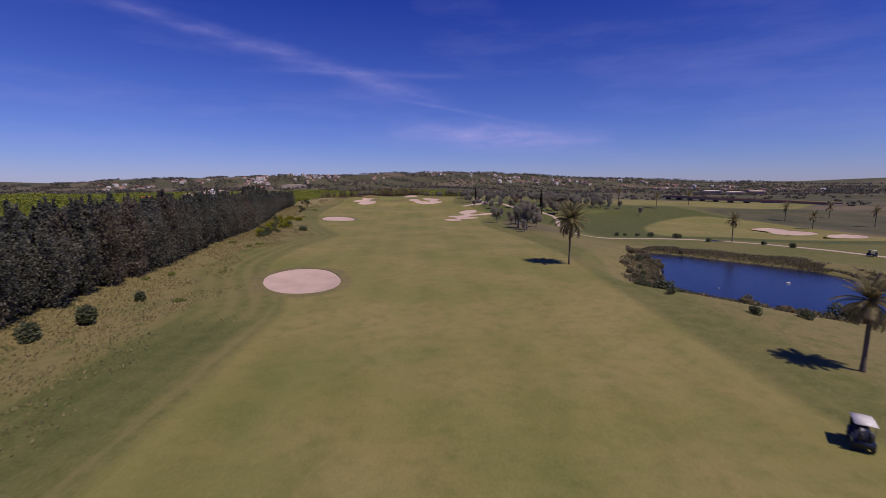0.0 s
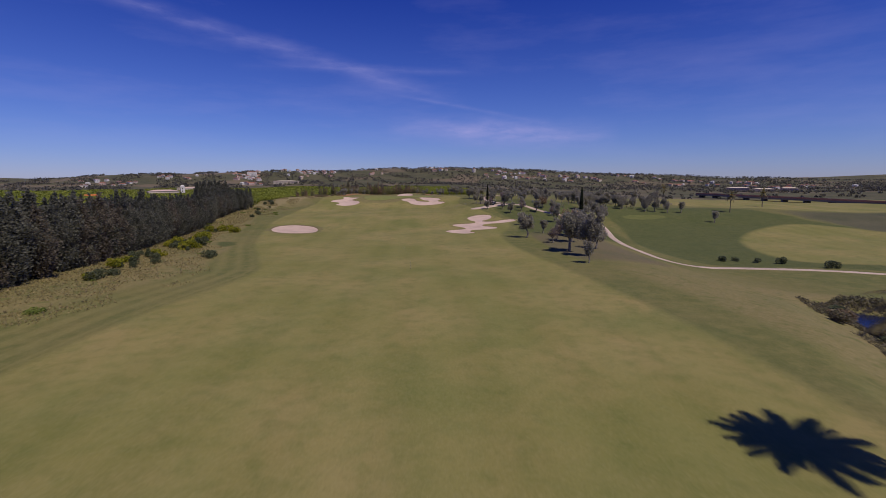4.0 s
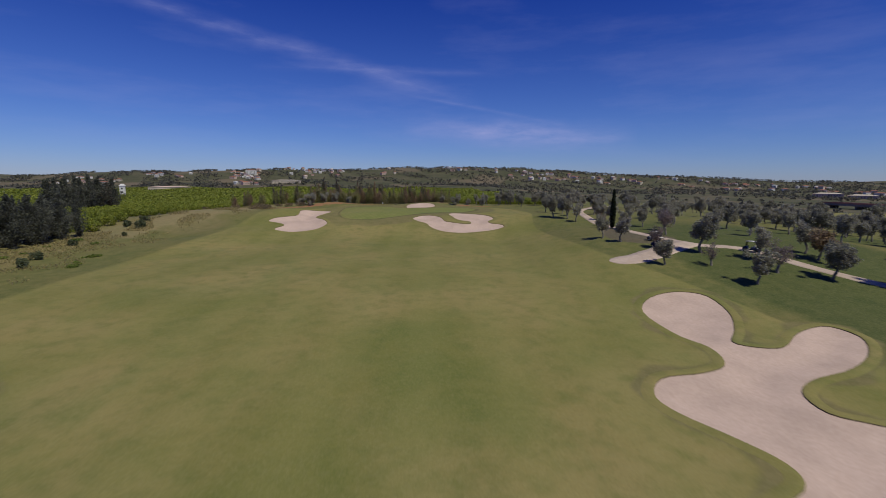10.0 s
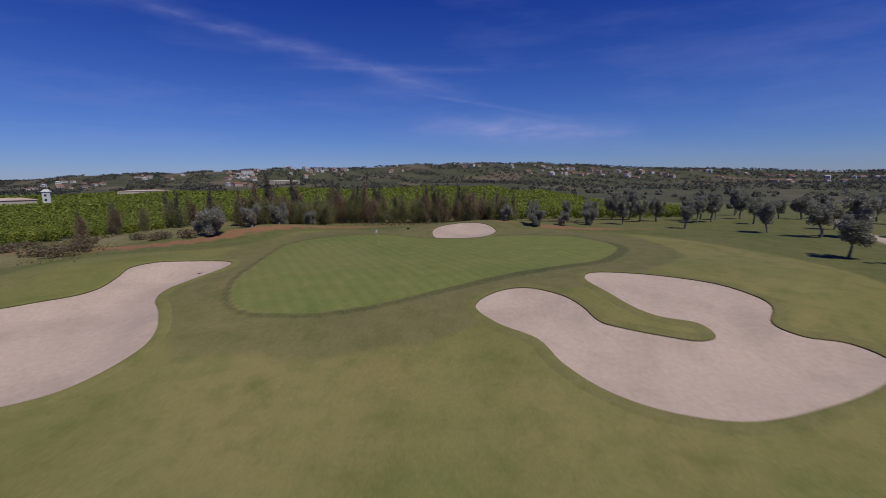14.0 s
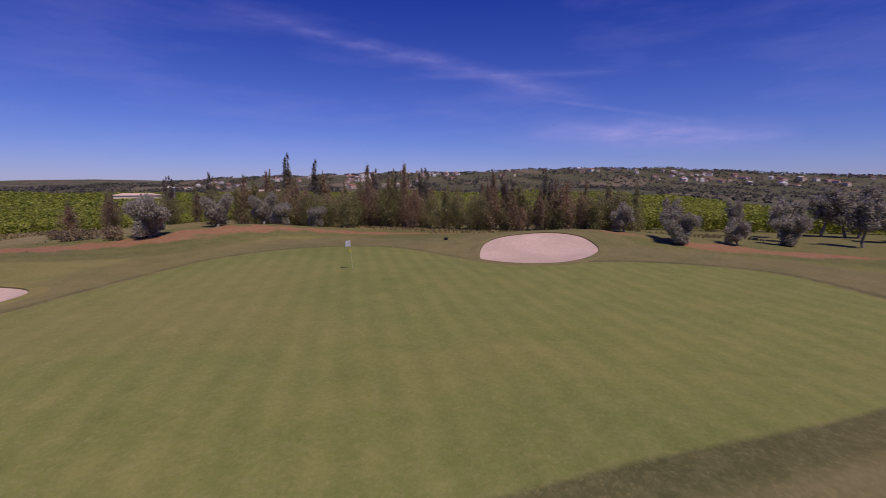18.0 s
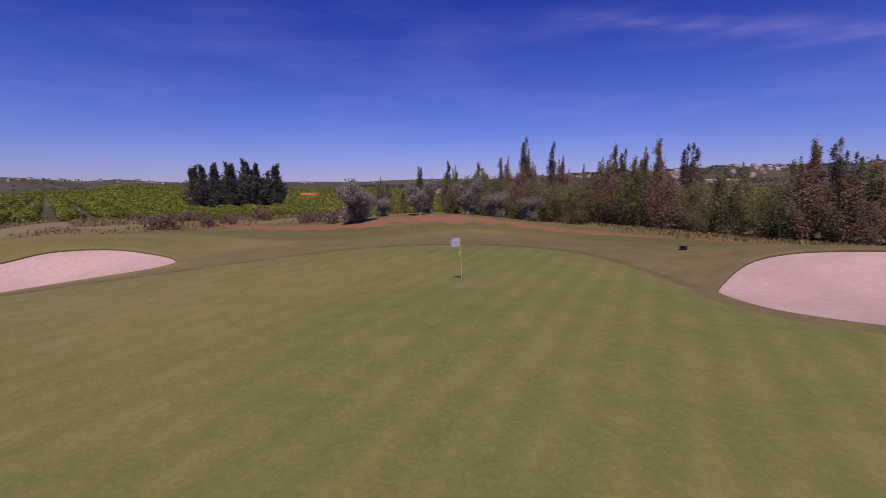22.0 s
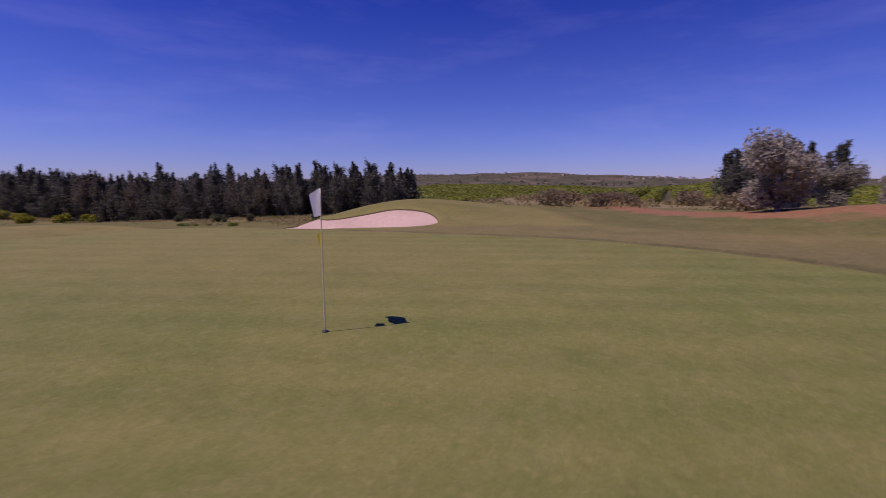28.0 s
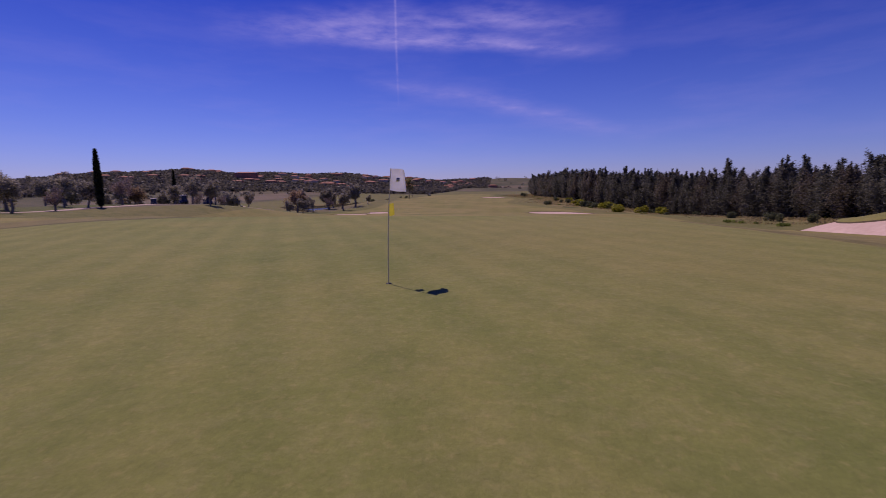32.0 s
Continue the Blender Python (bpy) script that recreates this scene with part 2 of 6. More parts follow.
    scrub = mix_of(n, l, ramp_of(n, l, noise_of(n, l, 0.02, 6, pos, 0.65), 0.42, 0.6), SCRUB_A, SCRUB_B)
    scrub = mix_of(n, l, ramp_of(n, l, noise_of(n, l, 0.006, 5, pos), 0.52, 0.62), scrub, SCRUB_C)
    col = rough
    for zone, c, edge in (("dry", dry, 0.4), ("lush", lush, 0.1), ("mown", fair, 0.45), ("apron", apron, 0.35), ("cut", shaded_collar, 0.2), ("putting", green, 0.06), ("straw", straw, 0.5), ("soil", soil, 0.35), ("mulch", bark, 0.4), ("wild", scrub, 0.2)):
        a = n.new("ShaderNodeMath")
        a.operation = "MULTIPLY_ADD"
        l.new(spots, a.inputs[0])
        a.inputs[1].default_value = edge
        l.new(attr(zone), a.inputs[2])
        col = mix_of(n, l, ramp_of(n, l, a.outputs[0], 0.35 + edge / 2, 0.65 + edge / 2), col, c)
    # broad drifts: greener hollows and sun-browned rises over all turf
    drift = ramp_of(n, l, noise_of(n, l, 0.11, 5, pos, 0.6), 0.36, 0.66)
    hollow = ramp_of(n, l, noise_of(n, l, 0.07, 4, shifted(n, l, pos, (41.0, 17.0, 3.0)), 0.55), 0.52, 0.70)
    col = mix_of(n, l, mix_factor(n, l, drift, 0.34), col, mix_of(n, l, 1.0, col, (1.10, 1.0, 0.94), "MULTIPLY"))
    col = mix_of(n, l, mix_factor(n, l, hollow, 0.55), col, mix_of(n, l, 1.0, col, (0.66, 0.82, 0.72), "MULTIPLY"))
    grain = ramp_of(n, l, fine, 0.32, 0.68)
    col = mix_of(n, l, mix_factor(n, l, grain, 0.45), col, mix_of(n, l, 0.55, col, (0.025, 0.028, 0.008)))
    tuft = ramp_of(n, l, noise_of(n, l, 3.1, 7, pos, 0.78), 0.46, 0.68)
    col = mix_of(n, l, mix_factor(n, l, tuft, 0.48), col, mix_of(n, l, 0.55, col, (0.36, 0.31, 0.14)))
    worn = ramp_of(n, l, noise_of(n, l, 0.7, 7, pos, 0.7), 0.54, 0.68)
    col = mix_of(n, l, mix_factor(n, l, worn, 0.30), col, mix_of(n, l, 0.6, col, (0.075, 0.095, 0.024)))
    fleck = ramp_of(n, l, noise_of(n, l, 8.0, 3, shifted(n, l, pos, (9.0, 4.0, 1.0)), 0.6), 0.55, 0.68)
    col = mix_of(n, l, mix_factor(n, l, fleck, 0.42), col, mix_of(n, l, 0.5, col, (0.40, 0.31, 0.13)))
    blades = ramp_of(n, l, noise_of(n, l, 22.0, 4, pos, 0.7), 0.3, 0.7)
    col = mix_of(n, l, mix_factor(n, l, blades, 0.35), col, mix_of(n, l, 0.55, col, (0.03, 0.035, 0.01)))
    l.new(col, b.inputs["Base Color"])
    bump_of(n, l, b, fine, 0.5, 0.05)
    return m


def mix_factor(n, l, v, k):
    x = n.new("ShaderNodeMath")
    x.operation = "MULTIPLY"
    l.new(v, x.inputs[0])
    x.inputs[1].default_value = k
    return x.outputs[0]


FAIR_A, FAIR_B, FAIR_C, FAIR_D = (0.216, 0.203, 0.054), (0.336, 0.262, 0.098), (0.156, 0.168, 0.042), (0.302, 0.268, 0.086)
GREEN_A, GREEN_B, GREEN_C = (0.220, 0.234, 0.061), (0.280, 0.268, 0.079), (0.148, 0.176, 0.043)
ROUGH_A, ROUGH_B = (0.134, 0.137, 0.040), (0.194, 0.176, 0.058)
DRY_A, DRY_B, DRY_C = (0.215, 0.176, 0.068), (0.285, 0.222, 0.098), (0.140, 0.142, 0.042)
LUSH_A, LUSH_B = (0.076, 0.094, 0.026), (0.112, 0.120, 0.038)
SOIL_A, SOIL_B = (0.330, 0.135, 0.066), (0.370, 0.196, 0.108)
SCRUB_A, SCRUB_B, SCRUB_C = (0.066, 0.068, 0.038), (0.118, 0.104, 0.064), (0.190, 0.140, 0.098)
M_GROUND = ground_material()
M_SAND = plain("bunker_sand", (0.535, 0.372, 0.286), (0.62, 0.447, 0.350), 3.0, 0.95, 0, 0.25, 0.35, 0.0, 0.24)
# dead turf and soil brown, kept dark to carry the lip's shade
M_SHADED_THATCH = plain("shaded_turf_edge", (0.070, 0.058, 0.024), (0.150, 0.112, 0.056), 9.0, 0.95, 0, 0.8)
M_PATH = plain("sandy_path", (0.50, 0.365, 0.275), (0.58, 0.435, 0.34), 2.0, 0.95, 0, 0.3)
M_CASUARINA = foliage("casuarina_needles", (0.054, 0.058, 0.043), (0.164, 0.158, 0.118), (0.150, 0.144, 0.108), 0.45)
M_RUSTY = foliage("dry_casuarina_needles", (0.145, 0.108, 0.064), (0.390, 0.262, 0.164), (0.300, 0.240, 0.115), 0.35)
M_CASGREEN = foliage("green_casuarina_needles", (0.124, 0.134, 0.052), (0.350, 0.322, 0.128), (0.305, 0.236, 0.120), 0.35)
M_FRUIT = plain("date_fruit", (0.50, 0.27, 0.03), (0.62, 0.38, 0.05), 9.0, 0.6, 0, 0.1)
M_WEED = foliage("weed_leaves", (0.120, 0.165, 0.035), (0.230, 0.270, 0.060), None, 0.3, 0.8)
M_OLIVE = foliage("olive_leaves", (0.165, 0.158, 0.114), (0.400, 0.366, 0.280), (0.340, 0.295, 0.235), 0.35)
M_SILVER = foliage("silvery_olive_leaves", (0.190, 0.180, 0.128), (0.440, 0.405, 0.315), (0.350, 0.305, 0.240), 0.35)
M_CITRUS = foliage("citrus_leaves", (0.085, 0.125, 0.018), (0.310, 0.335, 0.047), (0.355, 0.347, 0.056), 0.2, 0.45)
M_TWIGS = foliage("bare_pinkish_twigs", (0.150, 0.115, 0.100), (0.290, 0.225, 0.200), None, 0.3, 0.8)
M_PALM = foliage("palm_fronds", (0.098, 0.098, 0.046), (0.310, 0.272, 0.128), (0.360, 0.270, 0.125), 0.2, 0.5)
M_SHRUB = foliage("shrub_leaves", (0.061, 0.078, 0.038), (0.155, 0.165, 0.086), None, 0.3)
M_GORSE = foliage("yellow_flowering_leaves", (0.090, 0.120, 0.016), (0.380, 0.360, 0.030), (0.420, 0.380, 0.030), 0.2)
M_DRYBUSH = foliage("dry_stalks", (0.165, 0.128, 0.072), (0.340, 0.262, 0.155), (0.220, 0.185, 0.092), 0.25, 0.8)
M_BANKGRASS = foliage("bank_grass_blades", (0.230, 0.205, 0.075), (0.500, 0.390, 0.190), (0.340, 0.300, 0.120), 0.0, 0.8)
M_REED = foliage("reed_stalks", (0.130, 0.116, 0.062), (0.320, 0.262, 0.160), (0.165, 0.160, 0.075), 0.2, 0.8)
M_BROWNCAS = foliage("brownish_casuarina_needles", (0.085, 0.074, 0.052), (0.200, 0.166, 0.120), None, 0.35)
M_CYPRESS = foliage("cypress_needles", (0.016, 0.023, 0.012), (0.047, 0.055, 0.029), None, 0.2)
M_FAR = foliage("distant_leaves", (0.060, 0.060, 0.046), (0.176, 0.156, 0.116), None, 0.2)
M_BARK = plain("grey_bark", (0.15, 0.125, 0.105), (0.28, 0.24, 0.20), 9.0, 0.9, 0, 0.8)
M_PALMBARK = plain("palm_bark", (0.10, 0.075, 0.055), (0.20, 0.155, 0.115), 7.0, 0.9, 0, 0.9)
M_WHITE = plain("white_plaster", (0.66, 0.60, 0.54), (0.76, 0.71, 0.65), 1.0, 0.85, 0, 0.1)
M_PINK = plain("pink_plaster", (0.58, 0.40, 0.32), (0.66, 0.47, 0.38), 1.0, 0.85, 0, 0.1)
M_CREAM = plain("cream_plaster", (0.62, 0.50, 0.36), (0.70, 0.58, 0.44), 1.0, 0.85, 0, 0.1)
M_TERRA = plain("terracotta_tiles", (0.30, 0.115, 0.065), (0.42, 0.18, 0.10), 2.5, 0.85, 0, 0.3)
M_BRICKRED = plain("red_render", (0.34, 0.15, 0.10), (0.44, 0.21, 0.15), 1.0, 0.85, 0, 0.1)
M_PANE = plain("dark_window_glass", (0.02, 0.025, 0.03), (0.03, 0.035, 0.04), 1.0, 0.15, 0, 0.0)
M_CONCRETE = plain("stained_concrete", (0.20, 0.16, 0.145), (0.29, 0.235, 0.21), 1.0, 0.9, 0, 0.3)
M_CARTBODY = plain("dark_blue_paint", (0.012, 0.014, 0.03), (0.018, 0.02, 0.042), 2.0, 0.3, 0, 0.02)
M_CARTROOF = plain("cream_plastic", (0.70, 0.63, 0.56), (0.76, 0.69, 0.62), 2.0, 0.45, 0, 0.03)
M_SEAT = plain("cart_seat_vinyl", (0.42, 0.38, 0.32), (0.50, 0.46, 0.40), 6.0, 0.55, 0, 0.1)
M_RUBBER = plain("tyre_rubber", (0.018, 0.018, 0.018), (0.03, 0.03, 0.03), 8.0, 0.8, 0, 0.2)
M_STEEL = plain("grey_steel", (0.35, 0.35, 0.36), (0.45, 0.45, 0.46), 5.0, 0.35, 0.9, 0.05)
M_POLE = plain("pale_yellow_fibreglass", (0.60, 0.55, 0.38), (0.68, 0.62, 0.45), 4.0, 0.4, 0, 0.02)
M_FLAG = plain("white_flag_cloth", (0.78, 0.76, 0.78), (0.84, 0.82, 0.84), 30.0, 0.85, 0, 0.15)
def cloth_of(m, share):
    """Thin cloth: part of the light passes through it."""
    n, l = m.node_tree.nodes, m.node_tree.links
    b = n["Principled BSDF"]
    tr, mx = n.new("ShaderNodeBsdfTranslucent"), n.new("ShaderNodeMixShader")
    l.new(b.inputs["Base Color"].links[0].from_socket, tr.inputs[0])
    mx.inputs[0].default_value = share
    l.new(b.outputs[0], mx.inputs[1])
    l.new(tr.outputs[0], mx.inputs[2])
    l.new(mx.outputs[0], n["Material Output"].inputs[0])


cloth_of(M_FLAG, 0.5)
M_YELLOW = plain("yellow_flag_cloth", (0.72, 0.60, 0.05), (0.80, 0.68, 0.08), 30.0, 0.85, 0, 0.15)
cloth_of(M_YELLOW, 0.5)
M_DARK = plain("black_plastic", (0.012, 0.012, 0.013), (0.022, 0.022, 0.022), 5.0, 0.6, 0, 0.1)
M_ORANGE = plain("orange_sheeting", (0.75, 0.20, 0.05), (0.82, 0.26, 0.08), 2.0, 0.7, 0, 0.1)


def water_material():
    m, n, l, b = shader("pond_water", 0.06)
    b.inputs["Base Color"].default_value = (0.006, 0.012, 0.045, 1)
    b.inputs["IOR"].default_value = 1.33
    pos = n.new("ShaderNodeNewGeometry").outputs["Position"]
    mp = n.new("ShaderNodeMapping")
    mp.inputs["Scale"].default_value = (0.6, 1.6, 1)
    l.new(pos, mp.inputs[0])
    bump_of(n, l, b, noise_of(n, l, 1.6, 5, mp.outputs[0]), 0.35, 0.12)
    return m


M_WATER = water_material()


# ---------- mesh helpers ----------
def mesh_of(name, verts, faces, mats, smooth=False):
    me = bpy.data.meshes.new(name)
    me.from_pydata([tuple(v) for v in verts], [], [tuple(f) for f in faces])
    for m in mats if isinstance(mats, (list, tuple)) else [mats]:
        me.materials.append(m)
    if smooth:
        me.shade_smooth()
    me.update()
    return me


def quads_mesh(name, quads, mat):
    """One mesh out of an array of loose quads (n, 4, 3)."""
    q = np.asarray(quads, np.float32)
    me = bpy.data.meshes.new(name)
    k = len(q)
    me.vertices.add(4 * k)
    me.vertices.foreach_set("co", q.reshape(-1))
    me.loops.add(4 * k)
    me.loops.foreach_set("vertex_index", np.arange(4 * k, dtype=np.int32))
    me.polygons.add(k)
    me.polygons.foreach_set("loop_start", np.arange(0, 4 * k, 4, dtype=np.int32))
    me.materials.append(mat)
    me.update(calc_edges=True)
    return me


def part(name, me, parent, label="", m=None):
    """Links a mesh (or a bmesh with one material) as one object under a thing or a part."""
    ob = new(name, me)
    ob.parent = parent
    if m is not None:
        ob.matrix_basis = m
    return tagged(ob, label)


def root(name, label, category, group="", kind="", at=None):
    ob = new(name)
    ob.empty_display_size = 0.2
    if at is not None:
        ob.matrix_basis = at
    return tagged(ob, label, category, group, kind)


def bm_mesh(bm, name, mat, smooth=False):
    me = bpy.data.meshes.new(name)
    bm.normal_update()
    bm.to_mesh(me)
    bm.free()
    me.materials.append(mat)
    if smooth:
        me.shade_smooth()
    return me


def box_mesh(name, size, mat, at=(0, 0, 0), bevel=0.02, taper=1.0):
    bm = bmesh.new()
    bmesh.ops.create_cube(bm, size=1.0)
    for v in bm.verts:
        k = taper if v.co.z > 0 else 1.0
        v.co = Vector((v.co.x * size[0] * k, v.co.y * size[1] * k, v.co.z * size[2])) + Vector(at)
    if bevel:
        bmesh.ops.bevel(bm, geom=bm.edges[:], offset=bevel, segments=2, affect="EDGES")
    return bm_mesh(bm, name, mat)


def tube_mesh(name, path, radii, mat, sides=8, smooth=True):
    """A tube along a list of points with a radius at each."""
    verts, faces = [], []
    path = [Vector(tuple(float(c) for c in p)) for p in path]
    for i, p in enumerate(path):
        d = (path[min(i + 1, len(path) - 1)] - path[max(i - 1, 0)]).normalized()
        a = d.orthogonal().normalized()
        b = d.cross(a)
        for k in range(sides):
            t = 2 * math.pi * k / sides
            verts.append(p + float(radii[i]) * (a * math.cos(t) + b * math.sin(t)))
    for i in range(len(path) - 1):
        for k in range(sides):
            k2 = (k + 1) % sides
            faces.append((i * sides + k, i * sides + k2, (i + 1) * sides + k2, (i + 1) * sides + k))
    faces.append(tuple(range(sides - 1, -1, -1)))
    faces.append(tuple(len(verts) - sides + k for k in range(sides)))
    return mesh_of(name, verts, faces, mat, smooth)


def closed_curve(points, n):
    """A smooth closed line of n points through the given ones."""
    p = np.array(points, float)
    k = len(p)
    out = []
    for i in range(n):
        s = i * k / n
        j = int(s)
        u = s - j
        a, b, c, d = p[(j - 1) % k], p[j % k], p[(j + 1) % k], p[(j + 2) % k]
        out.append(0.5 * (2 * b + (c - a) * u + (2 * a - 5 * b + 4 * c - d) * u * u + (3 * b - a - 3 * c + d) * u**3))
    return np.array(out)


def open_curve(points, step):
    p = [np.array(points[0], float) * 2 - np.array(points[1], float)] + [np.array(q, float) for q in points]
    p.append(2 * p[-1] - p[-2])
    out = []
    for j in range(1, len(p) - 2):
        a, b, c, d = p[j - 1 : j + 3]
        m = max(2, int(np.linalg.norm(c - b) / step))
        for i in range(m):
            u = i / m
            out.append(0.5 * (2 * b + (c - a) * u + (2 * a - 5 * b + 4 * c - d) * u * u + (3 * b - a - 3 * c + d) * u**3))
    out.append(p[-2])
    return np.array(out)


def sd_poly(x, y, poly):
    """Signed distance to a closed line, negative inside, for arrays of x and y."""
    x, y = np.asarray(x, float), np.asarray(y, float)
    d2, inside = np.full(x.shape, 1e18), np.zeros(x.shape, bool)
    for a, b in zip(poly, np.roll(poly, -1, 0)):
        ex, ey = b - a
        wx, wy = x - a[0], y - a[1]
        t = np.clip((wx * ex + wy * ey) / max(ex * ex + ey * ey, 1e-9), 0, 1)
        d2 = np.minimum(d2, (wx - ex * t) ** 2 + (wy - ey * t) ** 2)
        cross = (a[1] > y) != (b[1] > y)
        if ey != 0:
            inside ^= cross & (wx < ex * wy / ey)
    return np.where(inside, -1, 1) * np.sqrt(d2)


def sd_line(x, y, line):
    x, y = np.asarray(x, float), np.asarray(y, float)
    d2 = np.full(x.shape, 1e18)
    for a, b in zip(line[:-1], line[1:]):
        ex, ey = b - a
        wx, wy = x - a[0], y - a[1]
        t = np.clip((wx * ex + wy * ey) / max(ex * ex + ey * ey, 1e-9), 0, 1)
        d2 = np.minimum(d2, (wx - ex * t) ** 2 + (wy - ey * t) ** 2)
    return np.sqrt(d2)


# ---------- plan: land, mown areas, bunkers ----------
def sstep(a, b, x):
    u = np.clip((x - a) / (b - a), 0, 1)
    return u * u * (3 - 2 * u)


def gauss(x, y, cx, cy, sx, sy, h, rot=0):
    c, s = math.cos(radians(rot)), math.sin(radians(rot))
    dx, dy = x - cx, y - cy
    u, v = (c * dx + s * dy) / sx, (-s * dx + c * dy) / sy
    return h * np.exp(-0.5 * (u * u + v * v))


def terrain(x, y):
    """Height of the ground in metres."""
    z = -0.6 - 0.8 * sstep(60, 130, y) + 2.3 * sstep(165, 225, y) + 5.1 * sstep(260, 294, y) - 2.5 * sstep(335, 420, y)
    near = 1 - sstep(150, 235, y)
    z = z - 4.4 * sstep(45, 82, x) * near - 3.5 * sstep(50, 120, x) * (1 - near)
    z = z + 4.2 * sstep(5, 30, x) * sstep(200, 245, y) * (1 - sstep(258, 294, y))
    z = z + 0.7 * sstep(-36, -56, x) * (1 - sstep(60, 150, y))
    z = z - 1.0 * sstep(-34, -64, x) * sstep(190, 240, y) * (1 - sstep(275, 300, y)) - 3.2 * sstep(-74, -106, x) * sstep(270, 305, y) - 2.0 * sstep(-64, -95, x) * sstep(100, 160, y) * (1 - sstep(175, 245, y)) + gauss(x, y, -97, 255, 15, 24, 1.7)
    z = z - gauss(x, y, -49.5, 291.5, 4.6, 7.5, 1.35, 12) + gauss(x, y, -57.8, 291, 3.8, 6.5, 1.3, 15) + gauss(x, y, -57, 265, 6, 7, 1.5) + gauss(x, y, -67, 262, 6, 11, 1.2) + gauss(x, y, -88, 292, 6, 16, 0.9, 0)
    z = z + gauss(x, y, -54.4, 294.5, 1.7, 4.6, 0.55, 8) + gauss(x, y, -51.5, 279, 5, 5, 0.4)
    z = z - gauss(x, y, -24.5, 322.5, 3.2, 3.6, 0.42, 30) - gauss(x, y, -1.0, 299.5, 3.0, 7.0, 0.30, 38) + gauss(x, y, -50, 331, 7, 3.5, 0.35, 35) + gauss(x, y, -52.3, 298.6, 2.8, 2.8, 0.6)
    z = z + gauss(x, y, -13, 334, 10, 4.5, 1.4, 12) + gauss(x, y, -55, 327, 8, 5, 1.2, 35)
    z = z - 4.5 * sstep(170, 290, x) * sstep(150, 260, y)
    return z

HILLS = [(-620, 1500, 330, 200, 37, 10), (-1150, 1500, 300, 220, 16, 0), (230, 1650, 380, 230, 35, 0), (900, 1750, 520, 260, 24, 0), (1700, 1500, 500, 300, 18, 30),
         (-120, 1800, 300, 200, 26, 0), (-2600, 1200, 500, 500, 20, 0), (-2300, 100, 300, 400, 22, 0), (-2500, -700, 500, 420, 62, 0), (-1500, -900, 400, 300, 34, 0),
         (560, -420, 170, 230, 33, 35), (330, -620, 200, 130, 26, 0), (60, -900, 240, 140, 18, 0), (760, 60, 180, 320, 22, 0), (-300, -1000, 300, 200, 12, 0),
         (-4200, 3300, 900, 700, 60, 40), (3600, 3000, 800, 600, 70, -40)]



def land(x, y):
    """The ground with the far hills, and a little unevenness where nothing is mown."""
    z = terrain(x, y)
    x, y = np.asarray(x, float), np.asarray(y, float)
    for h in HILLS:
        z = z + gauss(x, y, *h)
    far = sstep(420, 800, np.hypot(x, y - 150))
    return z * 1.0 - far * 0.5 + far * (3.0 * np.sin(x / 83 + 1.3) * np.sin(y / 71) + 1.5 * np.sin(x / 29 + y / 37))


def height(x, y):
    return float(land(np.float64(x), np.float64(y)))


def bank_land(x, y):
    """The ground with the pond's bank cut down to the water."""
    z, off = land(x, y), sd_poly(x, y, POND)
    return np.where(off < 18, np.minimum(z, WATER_Z + 0.25 + 0.32 * off), z)


WATER_Z = -6.1


GREEN = closed_curve([(3.2, 309), (2.2, 315), (-0.5, 320), (-5.5, 321.6), (-10.5, 321.3), (-15.6, 319.4), (-21, 320), (-26, 322.4), (-32, 323.6), (-37, 322.6), (-41, 319), (-43, 313), (-42.3, 306),
                      (-41, 298), (-39.5, 290), (-36.5, 284), (-31.4, 282.6), (-26, 283.7), (-20, 287), (-12.5, 292.2), (-5.5, 297), (0.5, 303)], 120)
FAIRWAY = closed_curve([(38, -60), (38.5, -30), (39, 5), (40, 45), (36, 85), (31, 117), (28.5, 137), (29, 158), (36, 185), (34, 205), (24.5, 226), (21.4, 238), (19.9, 250), (18.8, 264), (18.2, 276), (20, 297),
                        (14, 318), (2, 327), (-25, 330), (-45, 327), (-50, 312), (-64, 300), (-66, 272), (-68, 245), (-64, 215), (-59, 184), (-46, 140), (-33, 110), (-27, 92), (-30, 60),
                        (-28, 30), (-14, 0), (-12, -20), (-11, -45), (-10, -75), (10, -90)], 200)
